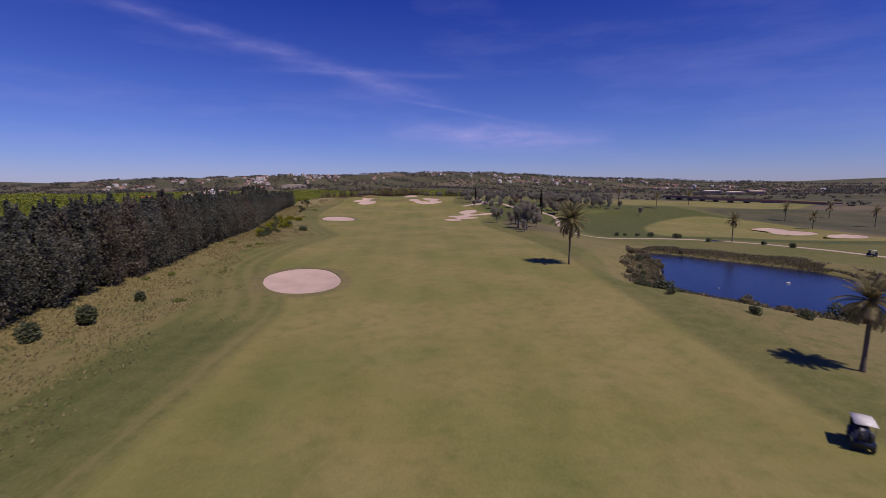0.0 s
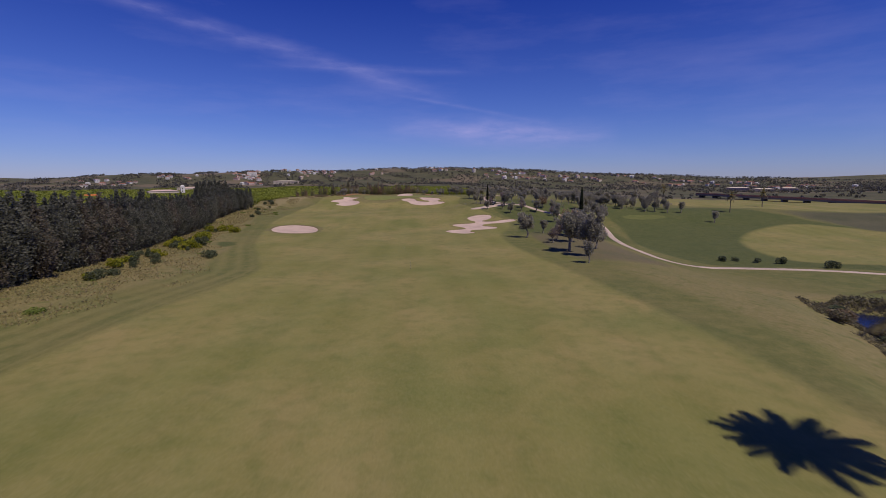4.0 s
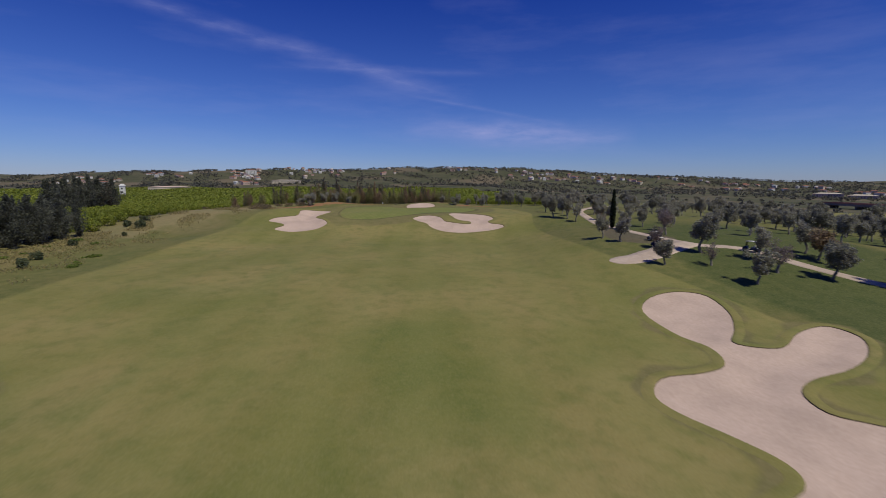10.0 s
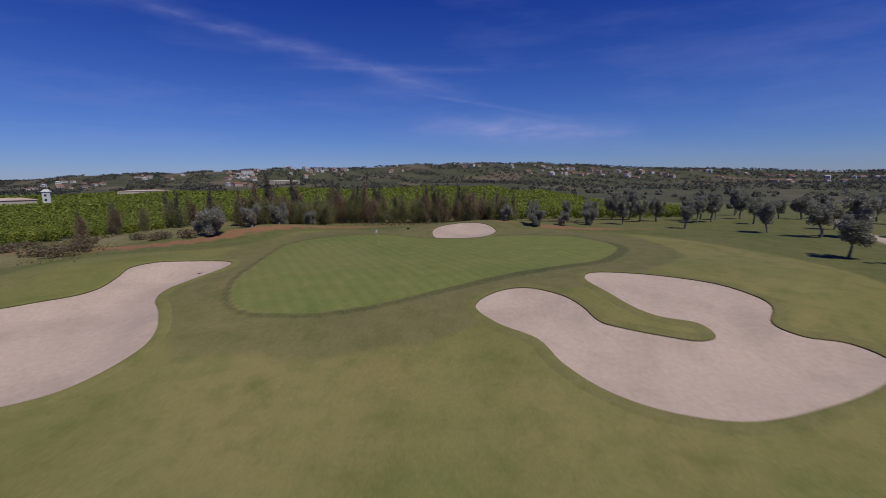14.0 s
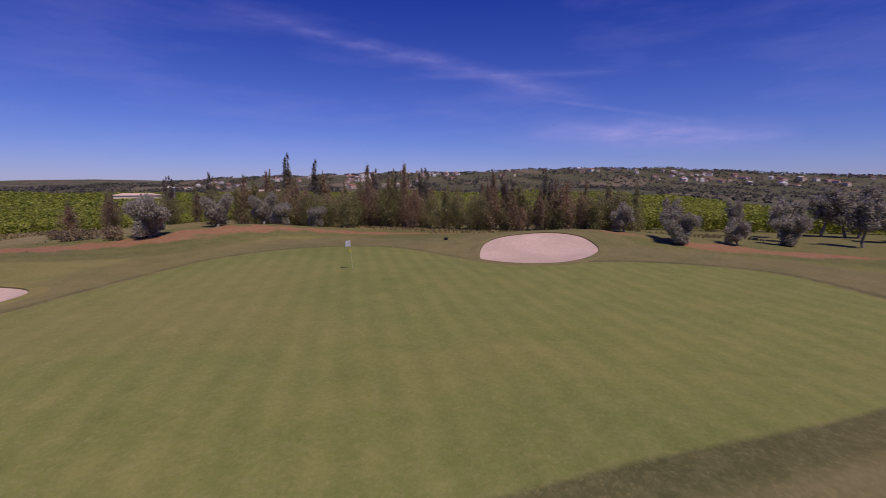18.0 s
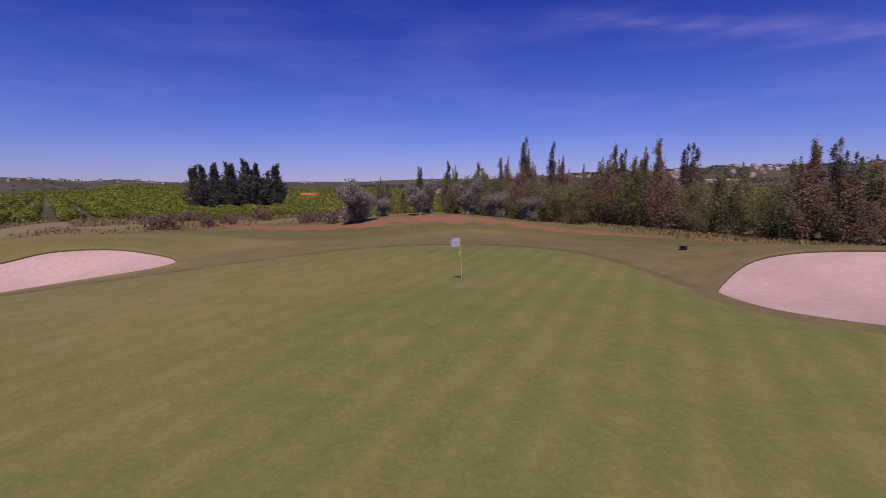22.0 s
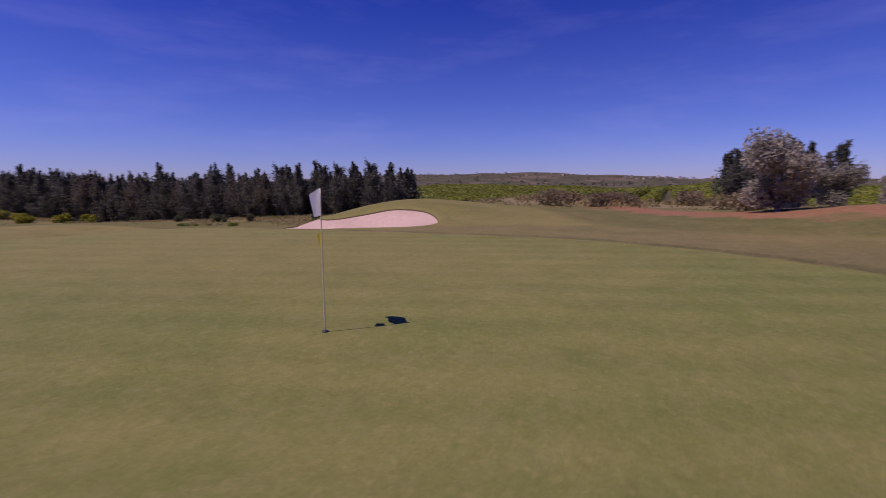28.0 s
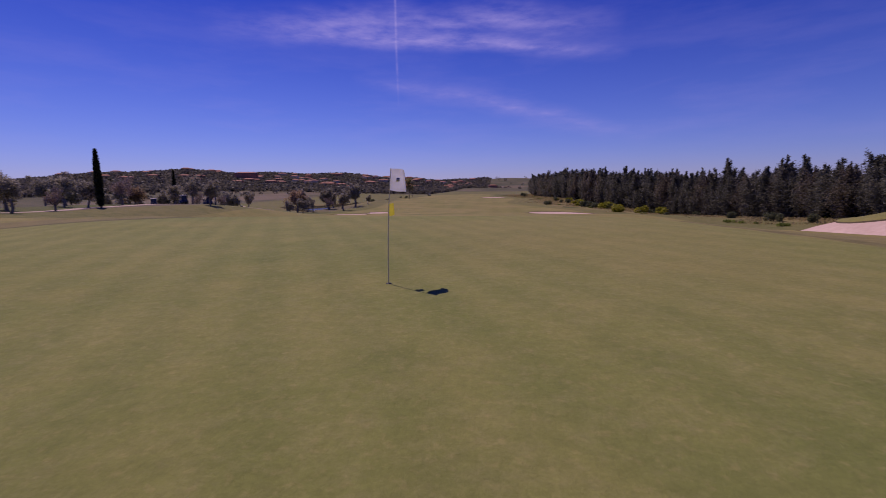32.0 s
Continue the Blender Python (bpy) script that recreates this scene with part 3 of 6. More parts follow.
BUNKERS = {
    "oval": [(-23, 14.4), (-24.1, 21.2), (-20.5, 27), (-14, 25.2), (-9.3, 16.7), (-8.5, 9.7), (-10.8, 5.6), (-15.2, 4.9), (-19.6, 8.2)],
    "egg": [(-51, 168.1), (-54.5, 175), (-54.6, 182.4), (-49.6, 185.6), (-42.1, 182.3), (-37.8, 176.3), (-35.8, 168.5), (-36.9, 163.8), (-41.3, 162.4), (-46.4, 163.9)],
    "fingers": [(19.9, 203.9), (22.4, 208.7), (26.7, 211.1), (30.4, 209.9), (30.3, 204.3), (27.9, 199), (25.6, 195.3), (28.2, 194), (30.5, 194.7), (34.3, 198.3), (38.8, 200.4), (40, 197.3),
                (37.1, 193), (32.6, 189.6), (27.8, 187.5), (25.2, 185.2), (24.9, 182.3), (27, 180.9), (29.6, 179.5), (29.6, 176.3), (27.5, 173.9), (24, 172.2), (20.7, 171.1), (19.4, 169.5),
                (19.2, 167.1), (20.2, 165.1), (20.6, 162.9), (19.3, 161.4), (16.9, 160.4), (14.6, 161), (12.2, 163.2), (10.6, 166.4), (10.5, 168.8), (11.7, 170.8), (14.4, 172.3), (17.3, 174.1),
                (17.7, 176.2), (16.2, 178.7), (13.7, 181.9), (13.1, 184.4), (15, 187.3), (19, 188.4), (21.9, 190.2), (22.5, 193.8), (20.7, 197.2)],
    "waist": [(-47.2, 301.2), (-45.2, 299.8), (-44.9, 297), (-46.3, 293.8), (-47.3, 290.8), (-46.2, 287.5), (-43.5, 284), (-41, 280), (-40.6, 277), (-42.2, 273.4), (-45.2, 271.4), (-48.4, 270.3), (-51.5, 270.7),
              (-52.9, 271.4), (-53.3, 273.2), (-52.4, 275.1), (-52.3, 276.6), (-54, 278), (-57.3, 279.5), (-58.4, 281), (-57.5, 282.6), (-55.3, 283.9), (-53.3, 286), (-52.6, 288.5), (-53.0, 291.6), (-53.6, 294.6), (-52.6, 298.2), (-50.0, 300.8)],
    "hook": [(-16.2, 284), (-14.3, 286.8), (-11.5, 287.8), (-8.8, 286.2), (-7.5, 284), (-6.8, 281.6), (-5.4, 280.6), (-2.7, 279.5), (-0.5, 278.9), (0.9, 279.6), (0.4, 281.3), (-1.9, 282.2), (-3.4, 283.8),
             (-4.5, 286.4), (-5.7, 290.1), (-4.2, 292.6), (0.4, 292.2), (5.2, 289.4), (7.3, 286.2), (7.5, 283.9), (5.9, 281.3), (6.9, 279.5), (9.2, 278.5), (10.1, 276.3), (8.2, 274.4), (3.8, 272.5),
             (-1.3, 271.1), (-5.4, 271.7), (-8.5, 273.5), (-10.6, 276.2), (-11.8, 279), (-14.6, 281.2)],
    "bank": [(-22.1, 321.9), (-22.9, 326.8), (-21.6, 329.9), (-18.3, 331.6), (-15.7, 331.6), (-13.2, 330.2), (-11.8, 326.8), (-12.6, 323.3), (-14.4, 320.2), (-16.2, 319), (-18.7, 318.7), (-20.9, 320)],
    "far_kidney": [(161, 153), (168, 158.5), (175, 160), (176, 153), (175, 147), (178, 142), (179, 137), (176, 131), (171, 128), (165, 126), (160, 127), (158, 134), (162, 143)],
    "far_oval": [(172, 122), (178, 128), (185, 130), (189, 124), (185, 117), (179, 113), (171, 114), (169, 118)],
}
BUNKERS = {k: closed_curve(v, 96 if len(v) < 20 else 160) for k, v in BUNKERS.items()}
POND = closed_curve([(72.5, 71), (68.5, 54), (62, 41), (58, 29), (57.6, 22), (60, 18), (64.6, 13.5), (70.6, 7.8), (82, 3.5), (98, 9), (109, 26), (110, 45), (106, 56), (97, 67), (87, 79), (78, 84)], 120)
CART_PATH = open_curve([(150, 40), (139, 62), (134, 80), (122, 103), (106, 115), (84, 120), (68.5, 121), (67.5, 143), (70.5, 167), (75.5, 196), (70.2, 209), (60, 214), (53.5, 221), (48, 232.3), (42, 234.3), (37, 242.5),
                        (35.1, 259), (34.4, 277), (40, 310), (60, 345), (80, 360)], 2.0)
PATH_STUB = open_curve([(41, 236.2), (36, 232.2), (30.3, 227.6), (26.6, 225.3), (22.6, 225.2)], 0.4)
BELT = open_curve([(-43, -75), (-45, -8), (-49, 26), (-54, 54), (-64, 102), (-73, 136), (-80, 156), (-85, 178), (-89.5, 200), (-92.5, 220), (-95, 240), (-96, 257)], 3.3)

# ---------- ground ----------
def spaced(*spans):
    out = []
    for a, b, s in spans:
        out.append(np.arange(a, b - 1e-6, s))
    return np.concatenate(out + [[spans[-1][1]]])


def growing(start, end, first, k):
    v, s, out = start, first, []
    while v < end:
        out.append(v)
        s *= k
        v += s
    return np.array(out + [end])


gx = np.concatenate([-growing(120, 4900, 2.2, 1.13)[::-1], spaced((-117.5, -77, 1.6), (-77, 45, 0.55), (45, 130, 1.5)), growing(132, 4900, 2.2, 1.13)])
gy = np.concatenate([-growing(110, 4900, 2.2, 1.13)[::-1], spaced((-108, 0, 1.5), (0, 34, 0.55), (34, 156, 1.5), (156, 216, 0.55), (216, 256, 1.3), (256, 342, 0.5), (342, 460, 2.2)), growing(463, 4900, 3.2, 1.11)])
X, Y = np.meshgrid(gx, gy)
Z = land(X, Y)
zones = {}
sd_fair, sd_green = sd_poly(X, Y, FAIRWAY), sd_poly(X, Y, GREEN)
zones["mown"] = 0.5 - sd_fair / np.where((X > 8) & (Y > 200) & (Y < 300), 1.6, np.where(Y > 190, 5.0, 5.5))
zones["ring"] = np.where((sd_fair > 1) & (sd_fair < 15) & (X < 0), sstep(-0.35, 0.35, np.sin(sd_fair * 2 * math.pi / 3.3 + 0.5 * np.sin(Y / 17))) * (0.30 + 0.55 * (1 - sstep(8, 15, sd_fair))) * (1 - 0.75 * sstep(120, 185, Y)), 0)
other_green = closed_curve([(92.3, 217.5), (99.4, 221.8), (111.1, 223.8), (114.8, 220.4), (104.7, 214.9), (94.1, 213.6)], 40)
zones["putting"] = np.maximum(0.5 - sd_green / 0.8, np.minimum(0.46, 0.5 - sd_poly(X, Y, other_green) / 2.0))
edge_wave = 0.5 * np.sin(X * 0.7 + 1.3 * np.sin(Y * 0.31)) + 0.3 * np.sin(Y * 1.3 + X * 0.2)
# mown collar; the broader, stronger east part paints in shade on the slope
zones["cut"] = np.where(sd_green > -0.2, np.clip(1.0 - np.abs(sd_green - 0.55) / (0.75 + 1.1 * sstep(-24, -6, X) * (1 - sstep(306, 316, Y))), 0, 0.58 + 0.10 * sstep(-26, -8, X)), 0)
zones["apron"] = np.where(sd_green > 0, 1.0 - sstep(5.5, 9.0, sd_green + edge_wave), 0) * (0.55 + 0.45 * sstep(-40, -25, X + 0.4 * (Y - 300)))
zones["apron"] = np.maximum(zones["apron"], 0.9 - 0.9 * sstep(3.0, 6.5, sd_poly(X, Y, BUNKERS["bank"]) + edge_wave))
belt_x = np.interp(Y, BELT[:, 1], BELT[:, 0])
bank_x = np.interp(Y, (90, 105, 128, 147, 172, 198, 220, 248, 262, 280), (-36, -41, -47, -56, -64, -70, -78, -86, -90, -84))
bank_mix = 0.5 + 0.35 * np.sin(X / 9 + 2 * np.sin(Y / 23)) * np.sin(Y / 13)
zones["dry"] = np.where((X < -8) & (Y > -100) & (Y < 420), np.where((Y > 95) & (Y < 280), np.clip((bank_x + 2 - X) / 5, 0, 1), np.clip((sd_fair - 9) / 8, 0, 1)) * (0.62 + 0.5 * bank_mix), 0)
zones["dry"] = zones["dry"] + np.where((X > 40) & (X < 66) & (Y > 90) & (Y < 215), 0.55 * sstep(40, 52, X), 0) + np.where((Y > 329) & (Y < 420) & (X < 20), 0.4, 0)
second = closed_curve([(80, 125), (112, 118), (150, 95), (190, 100), (190, 170), (165, 235), (135, 250), (110, 262), (88, 275), (75, 262), (82, 235), (84, 200), (76, 160)], 80)
zones["lush"] = np.maximum(0.5 - sd_poly(X, Y, second) / 6, 0.70 * sstep(0, 6, sd_fair) * sstep(30, 36, X) * (1 - sstep(72, 84, X)) * sstep(140, 172, Y) * (1 - sstep(262, 300, Y)))
zones["dry"] = np.maximum(zones["dry"], 0.6 * sstep(4, 12, sd_fair) * sstep(30, 36, X) * (1 - sstep(66, 80, X)) * (1 - sstep(92, 118, Y)) * sstep(-90, -70, Y))
sd_shore = sd_poly(X, Y, POND)
zones["dry"] = np.maximum(zones["dry"], np.where((sd_shore > 0) & (X < 125), 1.0 - sstep(np.where(X < 76, 10.5, 5), np.where(X < 76, 13, 12), sd_shore + 0.6 * edge_wave), 0))
zones["lush"] = np.maximum(zones["lush"], 0.53 * (1 - sstep(-14, 4, Y)) * sstep(0, 4, sd_fair) * (1 - sstep(12, 17, sd_fair)) * (X < 0))
soil_line = open_curve([(-77, 306), (-70, 308), (-64, 311), (-58.8, 315.5), (-56, 320), (-53, 325), (-46, 331), (-38, 335), (-31, 337.5), (-20, 338.5), (-14, 336), (-5, 331.5), (4, 330.5), (15, 330)], 2.0)
zones["soil"] = 0.95 - 0.14 * sstep(-50, -44, X) + 0.12 * sstep(-12, -6, X) - sd_line(X, Y, soil_line) / (4.4 - 1.7 * sstep(-54, -38, X)) + 0.30 * np.sin(X * 0.9 + 1.7 * np.sin(Y * 0.4)) * np.sin(Y * 1.1 + X * 0.3) + 0.2 * np.sin(X * 0.31 + 1) * sstep(-52, -44, X)
for cx, cy, r in ((72, 206, 5), (31, 240, 4)):
    zones["soil"] = np.maximum(zones["soil"], 0.8 - np.hypot(X - cx, Y - cy) / r)
for key, grow in (("oval", 4.5), ("egg", 3.5), ("fingers", 2.8)):
    zones["apron"] = np.maximum(zones["apron"], 0.85 * (1 - sstep(0.5, grow, sd_poly(X, Y, BUNKERS[key]) + edge_wave)))
mulch = closed_curve([(37.6, 283), (36.5, 262), (37.7, 249.7), (40.5, 241), (35, 235.5), (28.5, 237), (27.4, 243.3), (29.6, 252.7), (33.5, 268)], 60)
BRUSH = open_curve([(-93, 262), (-90, 274), (-83, 288), (-77, 299), (-77, 311), (-84, 321), (-100, 329)], 0.5)
zones["straw"] = 0.95 - sd_line(X, Y, BRUSH[::6]) / 15.0 + 0.18 * edge_wave
zones["apron"] = np.maximum(zones["apron"], 1.1 - np.hypot((X + 77) / 13, (Y - 276) / 15))
zones["lush"] = np.maximum(zones["lush"], 1.15 - np.hypot((X + 53.5 + 0.45 * (Y - 137)) / 4.0, (Y - 137) / 9.0) + 0.2 * edge_wave)
zones["mulch"] = 0.5 - sd_poly(X, Y, mulch) / 3
zones["mulch"] = np.maximum(zones["mulch"], (0.30 + 0.26 * (1 - sstep(150, 172, Y))) * sstep(3, 10, sd_fair) * sstep(34, 40, X) * (1 - sstep(60, 68, X)) * sstep(96, 112, Y) * (1 - sstep(205, 222, Y)))
second_cut = closed_curve([(106, 132), (128, 122), (150, 108), (190, 108), (196, 165), (172, 205), (142, 196), (116, 168)], 60)
zones["mown"] = np.maximum(zones["mown"], 0.5 - sd_poly(X, Y, second_cut) / 8)
meadow = closed_curve([(150, 262), (225, 235), (330, 320), (420, 420), (330, 470), (220, 440), (150, 340)], 60)
zones["mown"] = np.maximum(zones["mown"], 0.48 - sd_poly(X, Y, meadow) / 16)
zones["wild"] = np.clip(0.5 + sd_poly(X, Y, meadow) / 20, 0, 1) * np.maximum(np.maximum(sstep(330, 420, np.abs(Y - 130)), sstep(140, 210, X)), sstep(2, -22, X - np.minimum(belt_x, -93))) * (1 - np.clip(0.5 - sd_poly(X, Y, second) / 6, 0, 1))
for line in BUNKERS.values():
    Z -= 1.3 * (sd_poly(X, Y, line) < 0.1)
Z = np.where(sd_shore < 18, np.minimum(Z, WATER_Z + 0.25 + 0.32 * sd_shore), Z)
nx, ny = len(gx), len(gy)
me = bpy.data.meshes.new("ground")
me.vertices.add(nx * ny)
me.vertices.foreach_set("co", np.stack([X, Y, Z], -1).astype(np.float32).reshape(-1))
ii = (np.arange(ny - 1)[:, None] * nx + np.arange(nx - 1)[None, :]).reshape(-1)
quads = np.stack([ii, ii + 1, ii + 1 + nx, ii + nx], -1).astype(np.int32)
me.loops.add(quads.size)
me.loops.foreach_set("vertex_index", quads.reshape(-1))
me.polygons.add(len(quads))
me.polygons.foreach_set("loop_start", np.arange(0, quads.size, 4, dtype=np.int32))
me.materials.append(M_GROUND)
me.update(calc_edges=True)
me.shade_smooth()
for name, v in zones.items():
    a = me.attributes.new(name, "FLOAT", "POINT")
    a.data.foreach_set("value", np.clip(v, 0, 1).astype(np.float32).reshape(-1))
tagged(new("ground", me), "rolling golf course turf, olive fairway, dry rough and red soil", "ground", kind="structure")


def zone_mesh(me, values):
    """Gives a strip of turf the same zones as the ground it lies on."""
    for name, v in values.items():
        a = me.attributes.new(name, "FLOAT", "POINT")
        a.data.foreach_set("value", np.full(len(me.vertices), v, np.float32))


from mathutils.geometry import delaunay_2d_cdt
SAND_NOTE = {"oval": "oval bunker of raked pinkish sand beside the fairway", "egg": "egg-shaped bunker of pinkish sand on the fairway bank", "fingers": "bunker of pinkish sand with long grassy fingers",
             "waist": "narrow-waisted bunker of pinkish sand beside the green", "hook": "hook-shaped bunker of pinkish sand with a grass tongue", "bank": "oval bunker of pinkish sand cut into a grassy mound",
             "far_kidney": "kidney-shaped bunker of pale sand on the second fairway", "far_oval": "oval bunker of pale sand on the second fairway"}
for key, line in BUNKERS.items():
    c = line.mean(0)
    thing = root("bunker", SAND_NOTE[key], "bunker", at=pose(c[0], c[1], height(*c)))
    zc = height(*c)
    area = 0.5 * np.sum(line[:, 0] * np.roll(line[:, 1], -1) - np.roll(line[:, 0], -1) * line[:, 1])
    tang = np.roll(line, -1, 0) - np.roll(line, 1, 0)
    out_n = np.stack([tang[:, 1], -tang[:, 0]], -1) * np.sign(area)
    out_n /= np.linalg.norm(out_n, axis=1)[:, None]
    rings, n = [], len(line)
    for off, up in ((1.0, 0.0), (0.75, 0.045), (0.35, 0.075), (0.1, 0.07), (0.0, 0.03), (-0.06, -0.28), (-0.08, -0.6)):
        p = line + out_n * off
        z = land(p[:, 0], p[:, 1]) + up
        rings.append(np.stack([p[:, 0] - c[0], p[:, 1] - c[1], z - zc], -1))
    verts = np.concatenate(rings)
    faces = [(r * n + k, r * n + (k + 1) % n, (r + 1) * n + (k + 1) % n, (r + 1) * n + k) for r in range(len(rings) - 1) for k in range(n)]
    turf = [f for f in faces if max(f) < 5 * n]
    lip = mesh_of("lip", verts[:5 * n], turf, M_GROUND, True)
    zone_mesh(lip, {"mown": 1.0 if key != "fingers" else 0.9, "apron": {"bank": 0.9, "oval": 0.85, "egg": 0.85, "hook": 0.5}.get(key, 0.0)})
    part("lip", lip, thing, "mown turf lip")
    # cut face under the lip: soil colour with its shade painted in
    face = mesh_of("cut_face", verts[4 * n:], [tuple(i - 4 * n for i in f) for f in faces if min(f) >= 4 * n], M_SHADED_THATCH, True)
    part("cut_face", face, thing, "cut turf edge above the sand, its brown darkened for shade")
    lo, hi = line.min(0), line.max(0)
    px, py = np.meshgrid(np.arange(lo[0], hi[0], 1.1), np.arange(lo[1], hi[1], 1.1))
    px, py = px.ravel() + 0.2 * np.sin(py.ravel() * 3), py.ravel()
    keep = sd_poly(px, py, line) < -0.5
    pts = [Vector(p) for p in np.concatenate([line, np.stack([px[keep], py[keep]], -1)])]
    v2, _, f2, *_ = delaunay_2d_cdt(pts, [(i, (i + 1) % n) for i in range(n)], [], 1, 1e-4)
    vx, vy = np.array([v[0] for v in v2]), np.array([v[1] for v in v2])
    inside = np.clip(-sd_poly(vx, vy, line), 0, None)
    vz = land(vx, vy) - 0.06 - 0.40 * sstep(0, 3.2, inside) + 0.03 * np.sin(vx * 2.1 + 0.6 * vy) * sstep(0, 1, inside)
    sand = mesh_of("sand", np.stack([vx - c[0], vy - c[1], vz - zc], -1), f2, M_SAND, True)
    part("sand", sand, thing, "raked pinkish sand")


def ribbon(name, line, width, mat, label, category, up=0.05, end=0.0):
    tang = np.gradient(line, axis=0)
    nrm = np.stack([-tang[:, 1], tang[:, 0]], -1)
    nrm /= np.linalg.norm(nrm, axis=1)[:, None]
    verts, faces = [], []
    wob = 0.12 * np.sin(np.arange(len(line)) * 1.7)
    cols = (-0.5, -0.46, -0.2, 0.2, 0.46, 0.5)
    left = np.linalg.norm(line - line[-1], axis=1)
    taper = np.sqrt(np.clip(1 - np.clip(1 - left / end, 0, 1) ** 2, 0.002, 1)) if end else np.ones(len(line))
    for i, (p, q) in enumerate(zip(line, nrm)):
        for k in cols:
            v = p + q * k * (width + wob[i]) * taper[i]
            verts.append((v[0], v[1], height(*v) + (up if abs(k) < 0.49 else -0.25)))
    m = len(cols)
    for i in range(len(line) - 1):
        faces += [(i * m + k, i * m + k + 1, (i + 1) * m + k + 1, (i + 1) * m + k) for k in range(m - 1)]
    return tagged(new(name, mesh_of(name, verts, faces, mat, True)), label, category, kind="structure")


ribbon("cart_path", CART_PATH, 2.6, M_PATH, "pale sandy cart path between the olive trees", "path")
ribbon("path_spur", PATH_STUB, 4.6, M_PATH, "pale sandy spur from the cart path to the fairway", "path", 0.06, 3.0)
tri = [(i, (i + 1) % len(POND), len(POND)) for i in range(len(POND))]
wv = [(*(POND.mean(0) + (p - POND.mean(0)) * 1.10), WATER_Z) for p in POND] + [(*POND.mean(0), WATER_Z)]
tagged(new("pond_water", mesh_of("pond_water", wv, tri, M_WATER)), "deep blue pond water with a light ripple", "water", kind="structure")


# ---------- plants ----------
rng = np.random.default_rng(7)


def cards(centres, size, stretch=1.0, droop=0.0, rnd=None):
    """Loose leaf sprays: one small bent quad at each centre, turned at random."""
    r = rnd or rng
    c = np.asarray(centres, float)
    n = len(c)
    a = r.normal(size=(n, 3))
    a /= np.linalg.norm(a, axis=1)[:, None]
    a[:, 2] -= droop
    a /= np.linalg.norm(a, axis=1)[:, None]
    b = np.cross(a, r.normal(size=(n, 3)))
    b /= np.linalg.norm(b, axis=1)[:, None]
    s = (np.asarray(size) * r.uniform(0.6, 1.3, n))[:, None]
    a, b = a * s * stretch * 0.5, b * s * 0.5
    q = np.stack([c - a - 0.35 * b, c - a * 0.1 - b, c + a, c - a * 0.1 + b], 1)
    return q


def outward(points, centre, size, stretch=1.3):
    """Leaf sprays on a rounded crown, lying along its surface with some disorder."""
    c = np.asarray(points, float)
    n = len(c)
    out = c - np.asarray(centre) + rng.normal(size=(n, 3)) * 0.75
    out /= np.linalg.norm(out, axis=1)[:, None]
    a = np.cross(out, rng.normal(size=(n, 3)))
    a /= np.linalg.norm(a, axis=1)[:, None]
    b = np.cross(out, a)
    s = (size * rng.uniform(0.6, 1.3, n))[:, None]
    a, b = a * s * stretch * 0.5, b * s * 0.5
    return np.stack([c - a - 0.35 * b, c - a * 0.1 - b, c + a, c - a * 0.1 + b], 1)


def blob(n, centre, radius, shell=0.55):
    """Points in an ellipsoid, most of them near its surface."""
    d = rng.normal(size=(n, 3))
    d /= np.linalg.norm(d, axis=1)[:, None]
    return np.asarray(centre) + d * np.asarray(radius) * (shell + (1 - shell) * rng.random(n) ** 0.6)[:, None]


def limb(p, q, r0, r1, bend=0.15, k=5):
    p, q = np.asarray(p, float), np.asarray(q, float)
    off = rng.normal(size=3) * bend * np.linalg.norm(q - p)
    return [p + (q - p) * t + off * math.sin(math.pi * t) for t in np.linspace(0, 1, k)], list(np.linspace(r0, r1, k))


def joined(name, tubes, mat):
    """Several tubes in one mesh."""
    verts, faces = [], []
    for path, radii, sides in tubes:
        t = tube_mesh("tmp", path, radii, mat, sides)
        k = len(verts)
        verts += [v.co.copy() for v in t.vertices]
        faces += [tuple(i + k for i in f.vertices) for f in t.polygons]
        bpy.data.meshes.remove(t)
    return mesh_of(name, verts, faces, mat, True)


